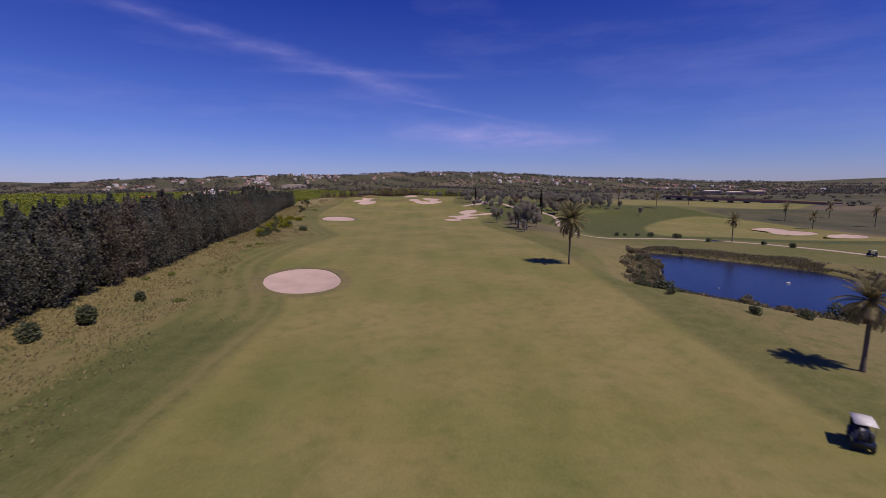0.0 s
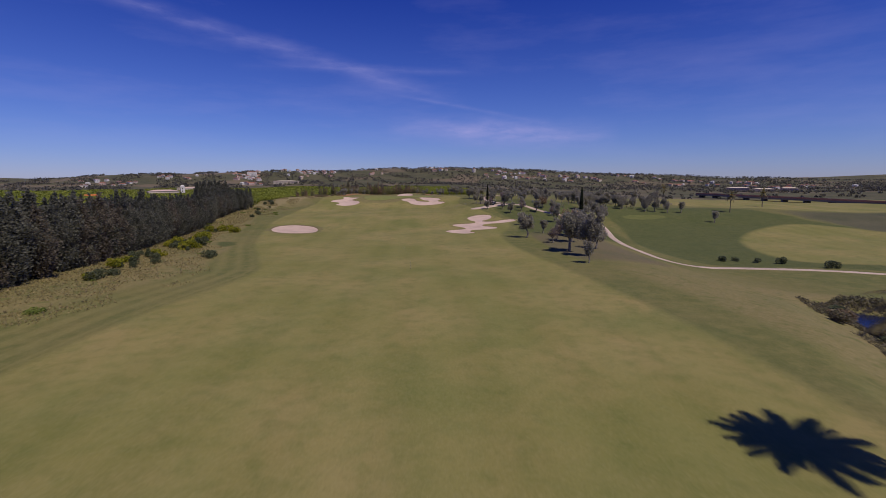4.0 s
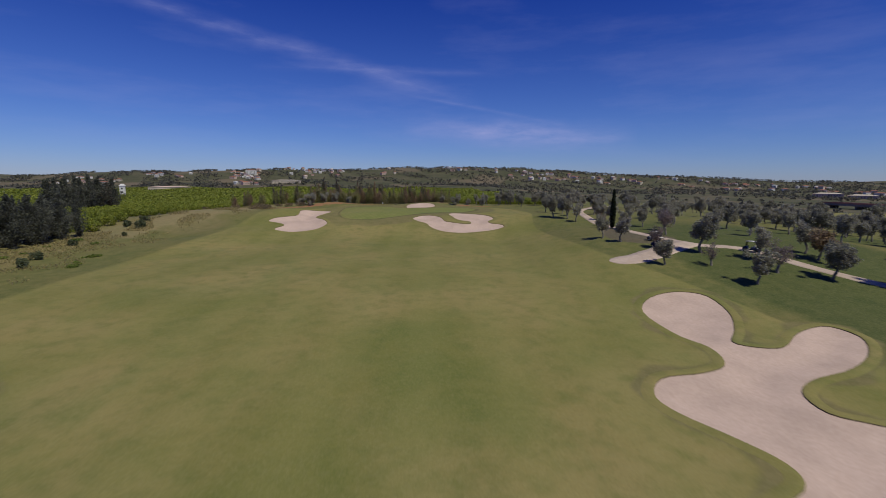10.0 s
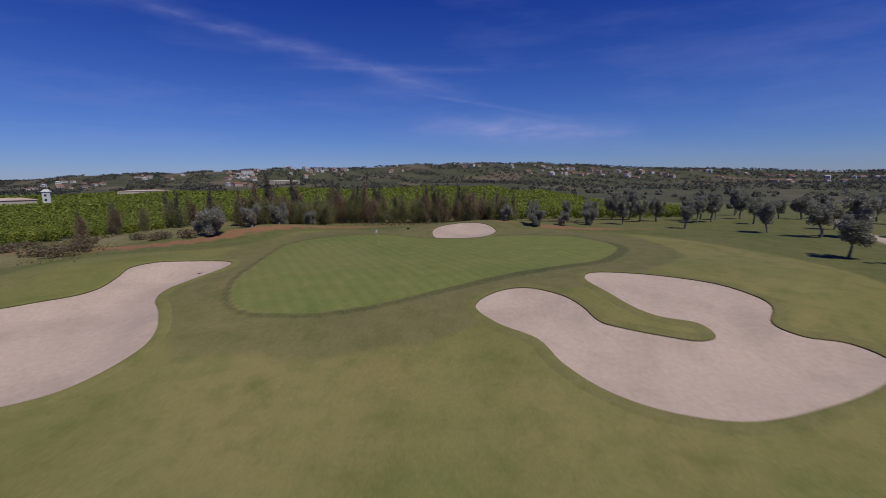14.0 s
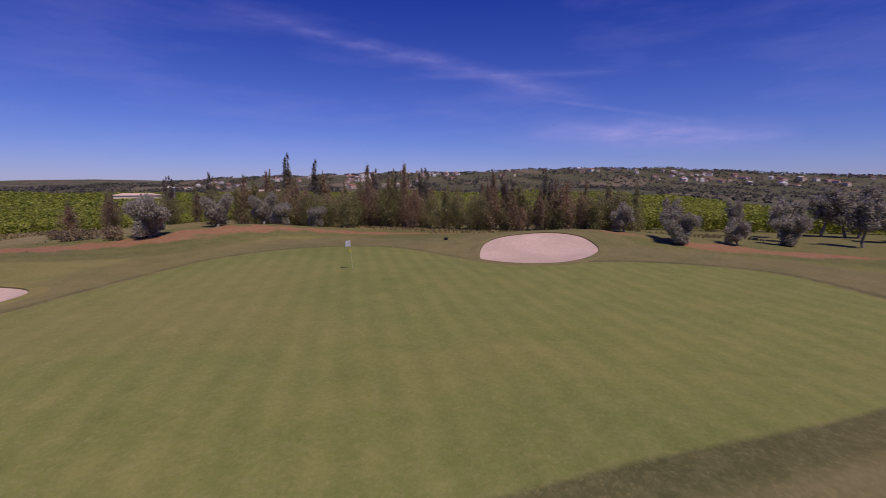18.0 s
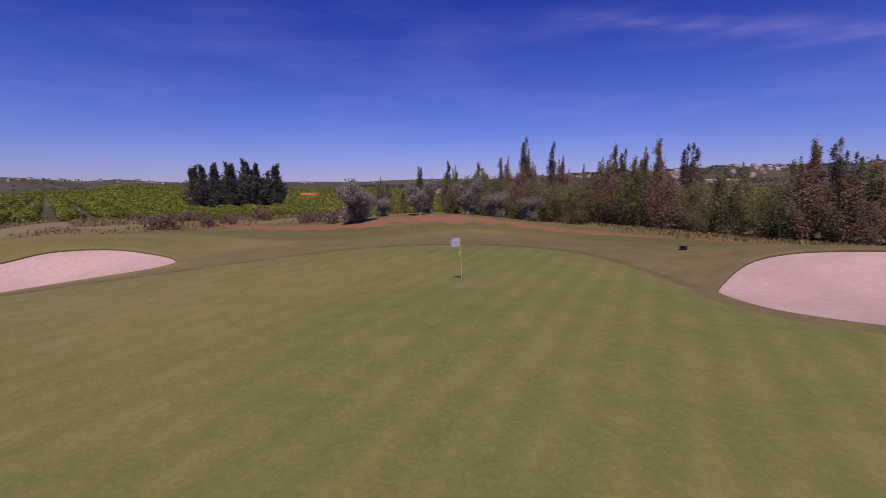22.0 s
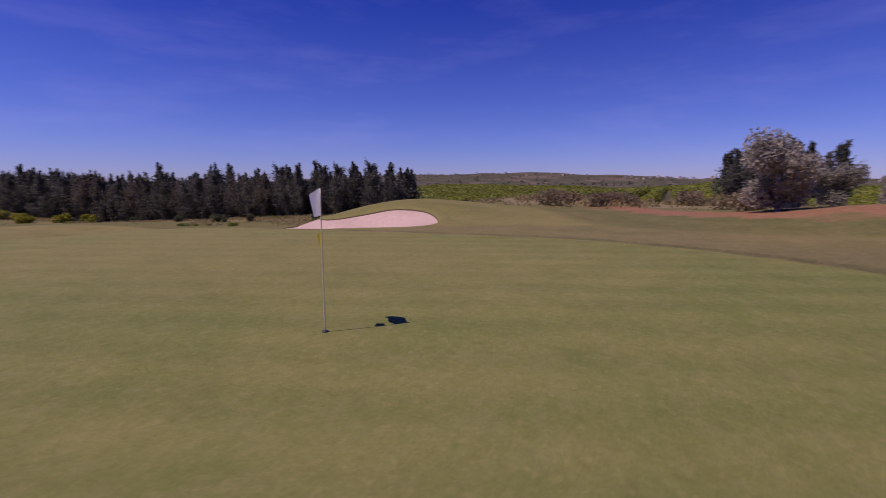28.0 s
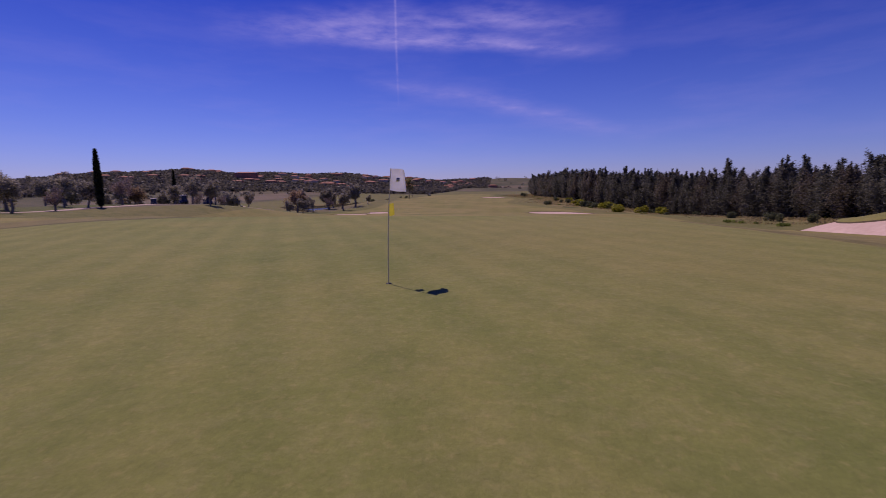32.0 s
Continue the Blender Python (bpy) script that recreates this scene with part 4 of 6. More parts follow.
def casuarina(h, width, mat, n=2000, gappy=0.0, card=0.24, taper=0.70):
    """Trunk and crown of a tall feathery tree: ragged rising branches with sprays along them, thin spires on top."""
    tubes = [(*limb((0, 0, -0.4), (0, 0, h * 0.97), 0.15, 0.02, 0.006, 7), 7)]
    pts, k = [], 50
    forks = [(0.0, 0.0, 1.0)] + [(rng.normal() * width * 0.22, rng.normal() * width * 0.22, rng.uniform(0.82, 0.96)) for _ in range(2)]
    for i in range(k):
        t = (i + rng.random()) / k
        if rng.random() < gappy + 0.35 * max(0.0, t - 0.55):
            continue
        fx, fy, top = forks[i % 3] if t > 0.45 else forks[0]
        z = h * top * (0.02 + 0.95 * t)
        reach = width * (0.42 + 0.58 * math.sin(math.pi * min(1, 0.25 + 0.8 * t))) * (1.0 - taper * t) * rng.uniform(0.35, 1.25)
        a = rng.random() * 2 * math.pi
        base = np.array((fx * t, fy * t, z))
        tip = base + np.array((reach * math.cos(a), reach * math.sin(a), reach * rng.uniform(0.7, 1.5)))
        if i % 2 == 0:
            tubes.append((*limb(base - (0, 0, 0.1), tip, 0.035, 0.01, 0.05, 3), 4))
        m = int(n / k * (1.3 - 0.75 * t))
        u = rng.uniform(0.05, 1.1, m)[:, None]
        pts.append(base + (tip - base) * u + rng.normal(size=(m, 3)) * (0.09 + 0.15 * reach) * np.array((1, 1, 1.7)))
    for fx, fy, top in forks:
        m = int(n * 0.03)
        zz = rng.uniform(0.6, 1.0, m)
        pts.append(np.stack([fx * zz + rng.normal(size=m) * 0.7 * (1.06 - zz), fy * zz + rng.normal(size=m) * 0.7 * (1.06 - zz), h * top * zz], -1))
    p = np.concatenate(pts)
    p[:, 2] = np.maximum(p[:, 2], 0.2)
    return joined("trunk", tubes, M_BARK), quads_mesh("crown", cards(p, card, 2.4, -0.6), mat)


def olive(h, width, n=1500, mat=None, low=False, card=0.20):
    """A forked trunk with several rising limbs, each ending in loose clumps of leaves with gaps between them."""
    fork = h * (rng.uniform(0.10, 0.14) if low else rng.uniform(0.26, 0.34))
    lean = rng.normal(size=2) * 0.22
    f = np.array((lean[0], lean[1], fork))
    tubes = [(*limb((0, 0, -0.3), f, 0.24, 0.16, 0.08, 5), 8)]
    pts, arms = [], 5
    for a in range(arms):
        turn = 2 * math.pi * (a + rng.random() * 0.6) / arms
        reach, top = width * rng.uniform(0.35, 0.85), h * rng.uniform(0.66, 0.95)
        tip = np.array((lean[0] + reach * math.cos(turn), lean[1] + reach * math.sin(turn), top))
        path, radii = limb(f, tip, 0.10, 0.02, 0.10, 5)
        tubes.append((path, radii, 5))
        for k in range(5):
            t = rng.uniform(0.12 if low else 0.28, 1.0)
            c = f + (tip - f) * t + rng.normal(size=3) * np.array((0.26, 0.26, 0.16)) * width
            rad = width * rng.uniform(0.30, 0.47) * (1.0 if low else 1.1 - 0.3 * t)
            m = max(8, int(n / (arms * 5) * (rad / width / 0.34) ** 2))
            pts.append(blob(m, c, (rad, rad, rad * rng.uniform(0.9, 1.5)), 0.15) + rng.normal(size=(m, 3)) * 0.05 * width)
            if k < 2:
                tubes.append((*limb(f + (tip - f) * t * 0.8, c, 0.04, 0.012, 0.12, 3), 4))
    p = np.concatenate(pts)
    p[:, 2] = np.maximum(p[:, 2], 0.35 if low else h * 0.30)
    return joined("trunk", tubes, M_BARK), quads_mesh("crown", cards(p, card * width / 2.0, 1.9), mat or M_OLIVE)


def cypress(h, width):
    tubes = [(*limb((0, 0, -0.3), (0, 0, h * 0.9), 0.14, 0.03, 0.0, 5), 6)]
    t = rng.random(2200)
    a = rng.random(2200) * 2 * math.pi
    r = width * np.sin(np.pi * np.clip(t * 0.94 + 0.06, 0, 1)) ** 0.55 * (1 - 0.55 * t) * rng.uniform(0.6, 1.06, 2200)
    p = np.stack([r * np.cos(a), r * np.sin(a), h * (0.05 + 0.95 * t)], -1)
    return joined("trunk", tubes, M_BARK), quads_mesh("crown", cards(p, 0.32, 1.8, -0.8), M_CYPRESS)


def frond_mesh(length, sag):
    """One feather palm frond: a bowed rib with leaflets on both sides."""
    quads, pos, ang = [], np.array((0.0, 0.0, 0.0)), 0.0
    k = 26
    rib = []
    for i in range(k + 1):
        t = i / k
        ang = 0.0 - sag * t**1.4
        rib.append(pos.copy())
        pos = pos + np.array((math.cos(ang), 0, math.sin(ang))) * length / k
    rib = np.array(rib)
    for i in range(k):
        a, b = rib[i], rib[i + 1]
        w = 0.05 * (1 - i / k) + 0.012
        quads.append([a + (0, -w, 0), b + (0, -w, 0), b + (0, w, 0), a + (0, w, 0)])
        quads.append([a + (0, 0, -w), b + (0, 0, -w), b + (0, 0, w), a + (0, 0, w)])
        if i < 3:
            continue
        ll = length * 0.17 * math.sin(math.pi * min(1, (i / k) * 0.85 + 0.12)) + 0.12
        for s in (-1, 1):
            for e in (0.0, 0.5):
                p = a + (b - a) * e
                d = (b - a) / np.linalg.norm(b - a)
                tip = p + d * ll * 0.75 + np.array((0, s * ll * 0.8, -0.22 * ll + rng.normal() * 0.05))
                sd = d * 0.036
                quads.append([p - sd, tip - sd * 0.2, tip + sd * 0.2, p + sd])
    return quads_mesh("frond", np.array(quads), M_PALM)


def palm_trunk(h, r):
    path, rad = [], []
    m = int(h / 0.16)
    bend = rng.normal(size=2) * 0.12
    for i in range(m + 1):
        t = i / m
        path.append((bend[0] * t * t, bend[1] * t * t, h * t - (0.3 if i == 0 else 0)))
        rad.append(r * (1.25 - 0.35 * min(1, t * 4) + (0.16 if t > 0.93 else 0)) * (1.0 if i % 2 else 0.88))
    return tube_mesh("trunk", path, rad, M_PALMBARK, 12)


FRONDS = [frond_mesh(3.3, 0.8), frond_mesh(3.2, 1.15), frond_mesh(2.9, 1.5)]


def palm(x, y, h, label, count=46, size=1.0, group="palms on the course"):
    p = root("palm_tree", label, "palm tree", group, at=pose(x, y, height(x, y), 0, 0, rng.random() * 360))
    part("trunk", palm_trunk(h, 0.22), p, "ringed brown trunk")
    for i in range(count):
        t = i / count
        el = 86 - 122 * t + rng.normal() * 9
        f = FRONDS[0 if t < 0.4 else 1 if t < 0.75 else 2]
        part("frond", f, p, "", pose(0, 0, h - 0.1 - 0.3 * t, 0, -el, i * 137.5) @ Matrix.Scale(size * rng.uniform(0.85, 1.1), 4))
    for k in range(5):
        a = k * 1.26
        fruit = blob(60, (0.42 * size * math.cos(a), 0.42 * size * math.sin(a), h + 0.45 * size), (0.18 * size, 0.18 * size, 0.34 * size), 0.5)
        part("fruit_stalk", quads_mesh("fruit_stalk", cards(fruit, 0.16, 1.3, 0.3), M_FRUIT), p, "yellow-orange flowering stalk in the crown")
    boots = blob(160, (0, 0, h - 0.35), (0.26, 0.26, 0.45), 0.7)
    part("frond_base", quads_mesh("frond_base", cards(boots, 0.25, 2.0, 0.5), M_DRYBUSH), p, "dry cut frond stubs")
    return p


def bush_mesh(r, h, n, mat, size=0.28):
    pts = [blob(int(n / 5), (rng.normal() * r * 0.45, rng.normal() * r * 0.45, h * rng.uniform(0.4, 0.6)), (r * 0.6, r * 0.6, h * 0.5), 0.5) for _ in range(5)]
    p = np.concatenate(pts)
    p[:, 2] = np.maximum(p[:, 2], 0.03)
    return quads_mesh("leaves", cards(p, size, 1.5), mat)


def stems_mesh(r, h):
    return joined("stems", [(*limb((0, 0, -0.2), (rng.normal() * r * 0.4, rng.normal() * r * 0.4, h * 0.7), 0.04, 0.012, 0.1, 3), 4) for _ in range(4)], M_BARK)


def thing_of(name, label, category, parts, group=""):
    t = root(name, label, category, group)
    for pn, me in parts:
        part(pn, me, t)
    return t


def scatter(kinds, spots, scale=(0.85, 1.15), used=None):
    """Copies of a few built plants at the given places, each turned and sized on its own."""
    used = set() if used is None else used
    for i, s in enumerate(spots):
        j = int(rng.integers(len(kinds)))
        k = kinds[j]
        f = rng.uniform(*scale) * (s[2] if len(s) > 2 else 1.0)
        zg = height(s[0], s[1])
        if 40 < s[0] < 125 and -20 < s[1] < 95:  # the pond's bank is cut down to the water
            zg = float(bank_land(np.array([float(s[0])]), np.array([float(s[1])]))[0])
        m = pose(s[0], s[1], zg - 0.05, 0, 0, rng.random() * 360)
        ob = k if id(k) not in used else copy_thing(k, m)
        used.add(id(k))
        ob.matrix_basis = m
        ob.scale = (f, f, f * rng.uniform(0.92, 1.1))
    for k in kinds:
        if id(k) not in used:
            for c in k.children_recursive:
                bpy.data.objects.remove(c)
            bpy.data.objects.remove(k)


# the casuarina belt along the fairway
belt_kinds = [thing_of("casuarina_tree", "tall dark feathery casuarina in a dense windbreak", "casuarina tree", zip(("trunk", "crown"), casuarina(h, w, m, 8000, 0.0, 0.19, 0.48)), "casuarina windbreak")
              for h, w, m in ((13.4, 3.0, M_CASUARINA), (14.2, 2.9, M_CASUARINA), (12.6, 3.3, M_BROWNCAS), (13.4, 2.8, M_BROWNCAS), (12.2, 3.3, M_CASUARINA), (14.6, 2.5, M_CASUARINA), (12.8, 3.2, M_CASUARINA))]
scatter(belt_kinds, [(p[0] - 1.2 + rng.normal() * 0.6, p[1] + rng.normal() * 0.6, 1.08 - 0.24 * float(sstep(160, 240, p[1]))) for p in BELT], (0.88, 1.06))
rear = []
for h, w in ((13.4, 3.2), (14.6, 2.8), (12.0, 3.4)):
    _, me = casuarina(h, w, M_CASUARINA, 1900, 0.0, 0.44)
    co = np.empty(len(me.vertices) * 3)
    me.vertices.foreach_get("co", co)
    rear.append(co.reshape(-1, 4, 3))
q = []
for row in range(1, 6):
    for i, b in enumerate(BELT):
        if b[1] > (300, 300, 215, 130, 70)[row - 1]:
            continue
        x, y, a, f = b[0] - 1.2 - 3.4 * row + rng.normal() * 0.6, b[1] + 1.2 * row + rng.normal() * 0.6, rng.random() * 6.3, rng.uniform(0.86, 1.06) * (1.0 - 0.2 * float(sstep(160, 240, b[1])))
        rot = np.array(((math.cos(a), math.sin(a), 0), (-math.sin(a), math.cos(a), 0), (0, 0, 1))) * f
        q.append(rear[int(rng.integers(3))] @ rot + (x, y, height(x, y)))
tagged(new("windbreak_trees", quads_mesh("windbreak_trees", np.concatenate(q), M_CASUARINA)), "dense dark casuarinas filling the back of the windbreak", "trees", kind="stuff")

# the row behind the green: a low dense screen with slim spires over it
def row_tree(h, w, m, n, taper, label):
    return thing_of("casuarina_tree", label, "casuarina tree", zip(("trunk", "crown"), casuarina(h, w, m, n, 0.12, 0.10, taper)), "casuarina row behind the green")


low_kinds = [row_tree(6.2, 2.6, M_CASGREEN, 7600, 0.55, "bushy olive-green casuarina behind the green"), row_tree(6.8, 2.3, M_RUSTY, 7200, 0.55, "low rusty-brown casuarina behind the green"),
             row_tree(5.6, 2.7, M_CASGREEN, 7600, 0.5, "low spreading green casuarina behind the green"), row_tree(7.4, 2.4, M_CASGREEN, 7200, 0.6, "tall bushy green casuarina behind the green")]
tall_kinds = [row_tree(10.4, 1.55, M_RUSTY, 6000, 0.6, "slender rusty-brown casuarina behind the green"), row_tree(9.4, 1.45, M_CASGREEN, 5600, 0.6, "slender olive-green casuarina behind the green"),
              row_tree(11.0, 1.3, M_BROWNCAS, 5600, 0.55, "tall thin dark casuarina behind the green")]
low, high = [], []
for i in range(78):
    x = -64 + i * 0.74 + rng.normal() * 0.35
    y = 344 + 3.5 * float(sstep(-38, -52, x)) + (2.0 if i % 2 else 0) + rng.normal() * 0.6
    gap = 0.72 if i % 17 in (7, 8, 9) and x > -36 else 1.0
    low.append((x, y, rng.uniform(0.62, 0.90) * gap))
    if math.sin(i * 0.62) + math.sin(i * 0.23 + 1) > 0.25 or rng.random() < 0.15:
        high.append((x + rng.normal() * 0.5, y + 0.8, rng.uniform(0.74, 1.0) * (1.0 - 0.20 * float(sstep(-38, -22, x)))))
low += [(rng.uniform(-66, -44), 342 + rng.normal() * 1.2, rng.uniform(0.6, 0.85)) for _ in range(26)]
for x, y, f in ((-66, 343, 0.9), (-71, 341, 0.9), (-78, 340, 0.95), (-82, 343, 0.95), (-88, 343, 0.85), (-63, 345, 0.9), (-73, 344, 0.95), (-79, 346, 0.9), (-92, 340, 0.95), (-95, 343, 0.9), (-97, 337, 0.9)):
    high.append((x, y, f * 0.86))
    low.append((x + 1.5, y - 1.2, f * 0.8))
scatter(low_kinds, low, (0.88, 1.1))
scatter(tall_kinds, high, (0.88, 1.08))
clump_kinds = [thing_of("casuarina_tree", "dark broad casuarina in a clump among the orchard", "casuarina tree", zip(("trunk", "crown"), casuarina(9.5, 2.8, M_BROWNCAS, 3600)), "casuarina clump in the orchard"),
               thing_of("casuarina_tree", "dark casuarina in a clump among the orchard", "casuarina tree", zip(("trunk", "crown"), casuarina(10.5, 2.6, M_CASUARINA, 3600)), "casuarina clump in the orchard")]
scatter(clump_kinds, [(-147 - 0.8 * i + rng.normal(), 335 - 1.5 * i + rng.normal(), 1.3) for i in range(13)], (0.85, 1.05))

# olives
olive_kinds = [thing_of("olive_tree", lab, "olive tree", zip(("trunk", "crown"), olive(h, w, int(n * 1.5), None, False, 0.155)), "olive trees by the fairway")
               for h, w, n, lab in ((6.6, 2.1, 4800, "grey-green olive tree with a forked trunk"), (5.8, 1.85, 4000, "small grey-green olive tree"), (7.0, 2.3, 5200, "broad grey-green olive tree with a gnarled trunk"),
                                    (5.4, 1.5, 2600, "thin young olive tree"), (6.2, 1.75, 4000, "upright grey-green olive tree with a leaning trunk"))]
spots = [(35.6, 149.2, 1.38), (48, 155.5, 1.1), (54.7, 151, 1.4), (47.1, 139, 1.6), (41.5, 121.2, 1.6), (44.2, 113.4, 1.8), (41, 103.6, 0.85), (56.4, 193, 1.6), (40.1, 184.7, 0.82), (40.9, 173.7, 0.82), (43.4, 160.6, 0.9),
         (59.8, 214, 1.2), (63.7, 188.2, 0.9), (77.4, 205.4, 0.95), (57.4, 229.6, 0.9), (72.6, 213, 1.25), (46.9, 225.5, 1.1), (39.7, 229, 1.2), (50.1, 126.5, 1.2), (30.2, 222.2, 0.75), (40.2, 214), (52.5, 216.5), (79.2, 207.5),
         (26.1, 241.1, 0.8), (28.5, 236.7, 0.75), (24.7, 283.4, 1.1), (36.4, 256.9), (51.1, 247.8), (44, 254.5), (81.8, 260.6), (28.6, 280.3), (37, 277.5), (47.3, 261), (31.4, 323, 0.9), (35.2, 317), (40.7, 316),
         (30, 293.5), (29.4, 274, 1.0), (38.9, 290.2), (99, 284), (100.6, 239), (107, 241), (111.4, 234), (119, 229), (125.6, 229), (131, 210), (42, 296), (46, 281), (54, 271), (60, 286), (66, 258), (43, 264), (58, 246),
         (74, 242), (82, 258), (48, 314), (56, 304), (22, 330), (45, 327), (14, 338, 0.8), (8, 340, 0.9), (-3, 343), (19.5, 344), (29, 340), (70, 300), (84, 290), (98, 286), (110, 276), (64, 264), (38, 272), (26, 300, 0.9)]
spots += [(19, 350), (33, 342), (38, 337)]
for i in range(26):
    spots.append((4 + 5.0 * i + rng.normal() * 1.5, 347 + 0.12 * i + rng.normal() * 2.0, rng.uniform(0.75, 1.1)))
for i in range(18):
    spots.append((rng.uniform(84, 130), rng.uniform(228, 262), rng.uniform(0.85, 1.15)))
for i in range(44):
    x, y = rng.uniform(50, 150), rng.uniform(258, 400)
    spots.append((x, y, rng.uniform(0.8, 1.1)))
for i in range(34):
    x, y = rng.uniform(38, 92), rng.uniform(205, 292)
    if float(sd_line(np.array([x]), np.array([y]), CART_PATH)[0]) > 4.5 and float(sd_poly(np.array([x]), np.array([y]), FAIRWAY)[0]) > 14 and x - 0.5 * (y - 205) > 62:
        spots.append((x, y, rng.uniform(0.85, 1.15)))
for i in range(34):
    x, y = rng.uniform(74, 112), rng.uniform(226, 300)
    if float(sd_line(np.array([x]), np.array([y]), CART_PATH)[0]) > 4.5:
        spots.append((x, y, rng.uniform(0.8, 1.1)))
scatter(olive_kinds, [(s[0], s[1], (s[2] if len(s) > 2 else 1.0) * (1.0 if s[1] < 240 else 0.92)) for s in spots], (0.85, 1.1))
bushy = [thing_of("olive_tree", lab, "olive tree", zip(("trunk", "crown"), olive(h, w, n, M_SILVER, True, 0.13)), "olive trees behind the green")
         for h, w, n, lab in ((4.7, 2.05, 12000, "bushy silver-green olive tree on the red soil bank"), (5.2, 1.75, 11000, "upright silver-green olive tree on the red soil bank"))]
scatter(bushy, [(-58.2, 319.4, 1.0), (-62.5, 322.5, 0.62), (-55.0, 325.4, 1.0), (-51.8, 329.6, 0.92), (-53.8, 335.5, 0.8), (-65, 326, 0.6), (-48, 335.5, 0.6), (-9, 334, 0.7), (-4.5, 331, 0.75), (1.5, 333, 0.65), (7, 336, 0.7)], (0.84, 0.98))
bare = [thing_of("bare_tree", "leafless tree with pinkish twigs among the olive trees", "tree", zip(("trunk", "crown"), olive(h, w, 1700, M_TWIGS, False, 0.13)), "leafless trees") for h, w in ((5.6, 1.9), (4.6, 1.5))]
scatter(bare, [(44, 144, 1.15), (41.4, 137.5, 1.0), (33, 232, 0.8), (37.5, 222, 0.8), (46, 219), (33.5, 265, 0.8), (30, 287, 0.8), (58, 210), (41, 246, 0.9)], (0.85, 1.1))
brown = thing_of("oak_tree", "brownish evergreen oak among the olive trees", "oak tree", zip(("trunk", "crown"), olive(6.5, 2.6, 1900, M_RUSTY)))
scatter([brown], [(51.5, 157, 1.45), (57, 226, 0.9)], (1, 1))
cyp = thing_of("cypress_tree", "slim dark Italian cypress by the cart path", "cypress tree", zip(("trunk", "crown"), cypress(8.9, 0.62)), "cypresses by the path")
scatter([cyp], [(33.6, 257.5)], (1, 1.02))
tall = thing_of("cypress_tree", "very tall slim dark Italian cypress by the cart path", "cypress tree", zip(("trunk", "crown"), cypress(14.0, 1.0)), "cypresses by the path")
scatter([tall], [(68, 200)], (1, 1.01))

# palms
palm(37.7, 30.7, 9.9, "date palm standing on the fairway edge", 54, 1.45)
palm(49.2, -26.8, 7.0, "date palm standing by the pond", 38, 0.95)
palm(121, 105, 8.5, "tall date palm beyond the pond", 34, 1.1)
for x, y, h in ((190, 152, 6.5), (227, 159, 8), (242, 204, 7), (150, 230, 8), (205, 190, 8), (190, 265, 7.5), (160, 320, 8)):
    palm(x, y, h, "distant date palm over the second fairway", 20, 1.15)

# bushes of the left bank, gorse and pond edge
gorse = [thing_of("gorse_bush", "bush in bright yellow flower on the rough bank", "bush", (("stems", stems_mesh(1, 1.3)), ("leaves", bush_mesh(1.3, 1.7, 620, M_GORSE))), "yellow flowering bushes") for _ in range(2)]
scatter(gorse, [(-67, 134, 1.2), (-67, 136.5, 1.1), (-69, 140, 1.2), (-66, 131, 1.0), (-58, 126, 1.3), (-57, 128, 0.9), (-64, 143.7, 1.2), (-65, 147.6, 1.2), (-67.5, 152, 1.1), (-75.6, 171.7, 1.1), (-70.3, 171.6, 1.2), (-64, 165.8, 1.2), (-65, 167, 0.8), (-57, 112, 0.7), (-60, 116, 0.9), (-59, 104, 0.8), (-56, 97, 0.9), (-52, 84, 0.7), (-73, 181, 0.7)], (0.85, 1.2))
shrub = [thing_of("shrub", "dark green rounded shrub on the rough bank", "shrub", (("stems", stems_mesh(1, 1.8)), ("leaves", bush_mesh(1.5, 2.4, 900, M_SHRUB))), "shrubs on the bank") for _ in range(3)]
spots = [(-36, -10.7, 1.2), (-37.5, -16.5), (-36.7, 0.6, 0.8), (-60, 108, 0.7), (-62, 136, 0.8), (-45, 111, 0.9), (-45.8, 113.3, 0.8), (-59, 132, 0.8), (-61.5, 137.6, 0.8), (-61.2, 141, 0.8), (-82, 182, 0.7), (-63, 127.8, 0.8), (-90, 271, 0.9), (-95, 272, 0.8), (-94, 278, 0.7), (-88, 262, 0.6), (-80, 226, 0.7), (-83, 232, 0.6), (-78, 214, 0.5), (-88, 246, 0.6)]
spots += [(86.8, 130.8, 0.6), (90.3, 130.7, 0.55), (94.5, 128.4, 0.6), (99.4, 126, 0.7), (107.4, 119.6, 0.7), (112, 105.4, 0.6), (125.7, 94.2, 0.6), (130, 86, 0.7), (50.5, 24, 0.5), (47.5, 16, 0.5), (45.5, 9, 0.45), (76, 82, 0.6), (88, 84, 0.5), (58, 40, 0.55), (55, 33, 0.5), (61, 48, 0.6), (64.5, 57, 0.5), (52, 27, 0.45), (46.3, 3, 0.5), (53, -6.5, 0.45), (62, -4.5, 0.5), (67, 63, 0.55)]
for i in range(34):
    y = rng.uniform(84, 186)
    spots.append((float(np.interp(y, BELT[:, 1], BELT[:, 0])) + rng.uniform(3.5, 13), y, rng.uniform(0.35, 0.75)))
scatter(shrub, spots, (0.8, 1.2))


def stuff(name, quads, mat, label, category):
    return tagged(new(name, quads_mesh(name, quads, mat)), label, category, kind="stuff")


def on_ground(x, y):
    return land(x, y)


def tufts(n, where, size, stretch, mat, name, label, category, lift=0.5):
    """Tufts of upright blades over an area."""
    x, y = where(n)
    z = on_ground(x, y)
    c = np.stack([x, y, z + size * lift], -1)
    q = cards(c, size, stretch, -2.5)
    return stuff(name, q, mat, label, category)


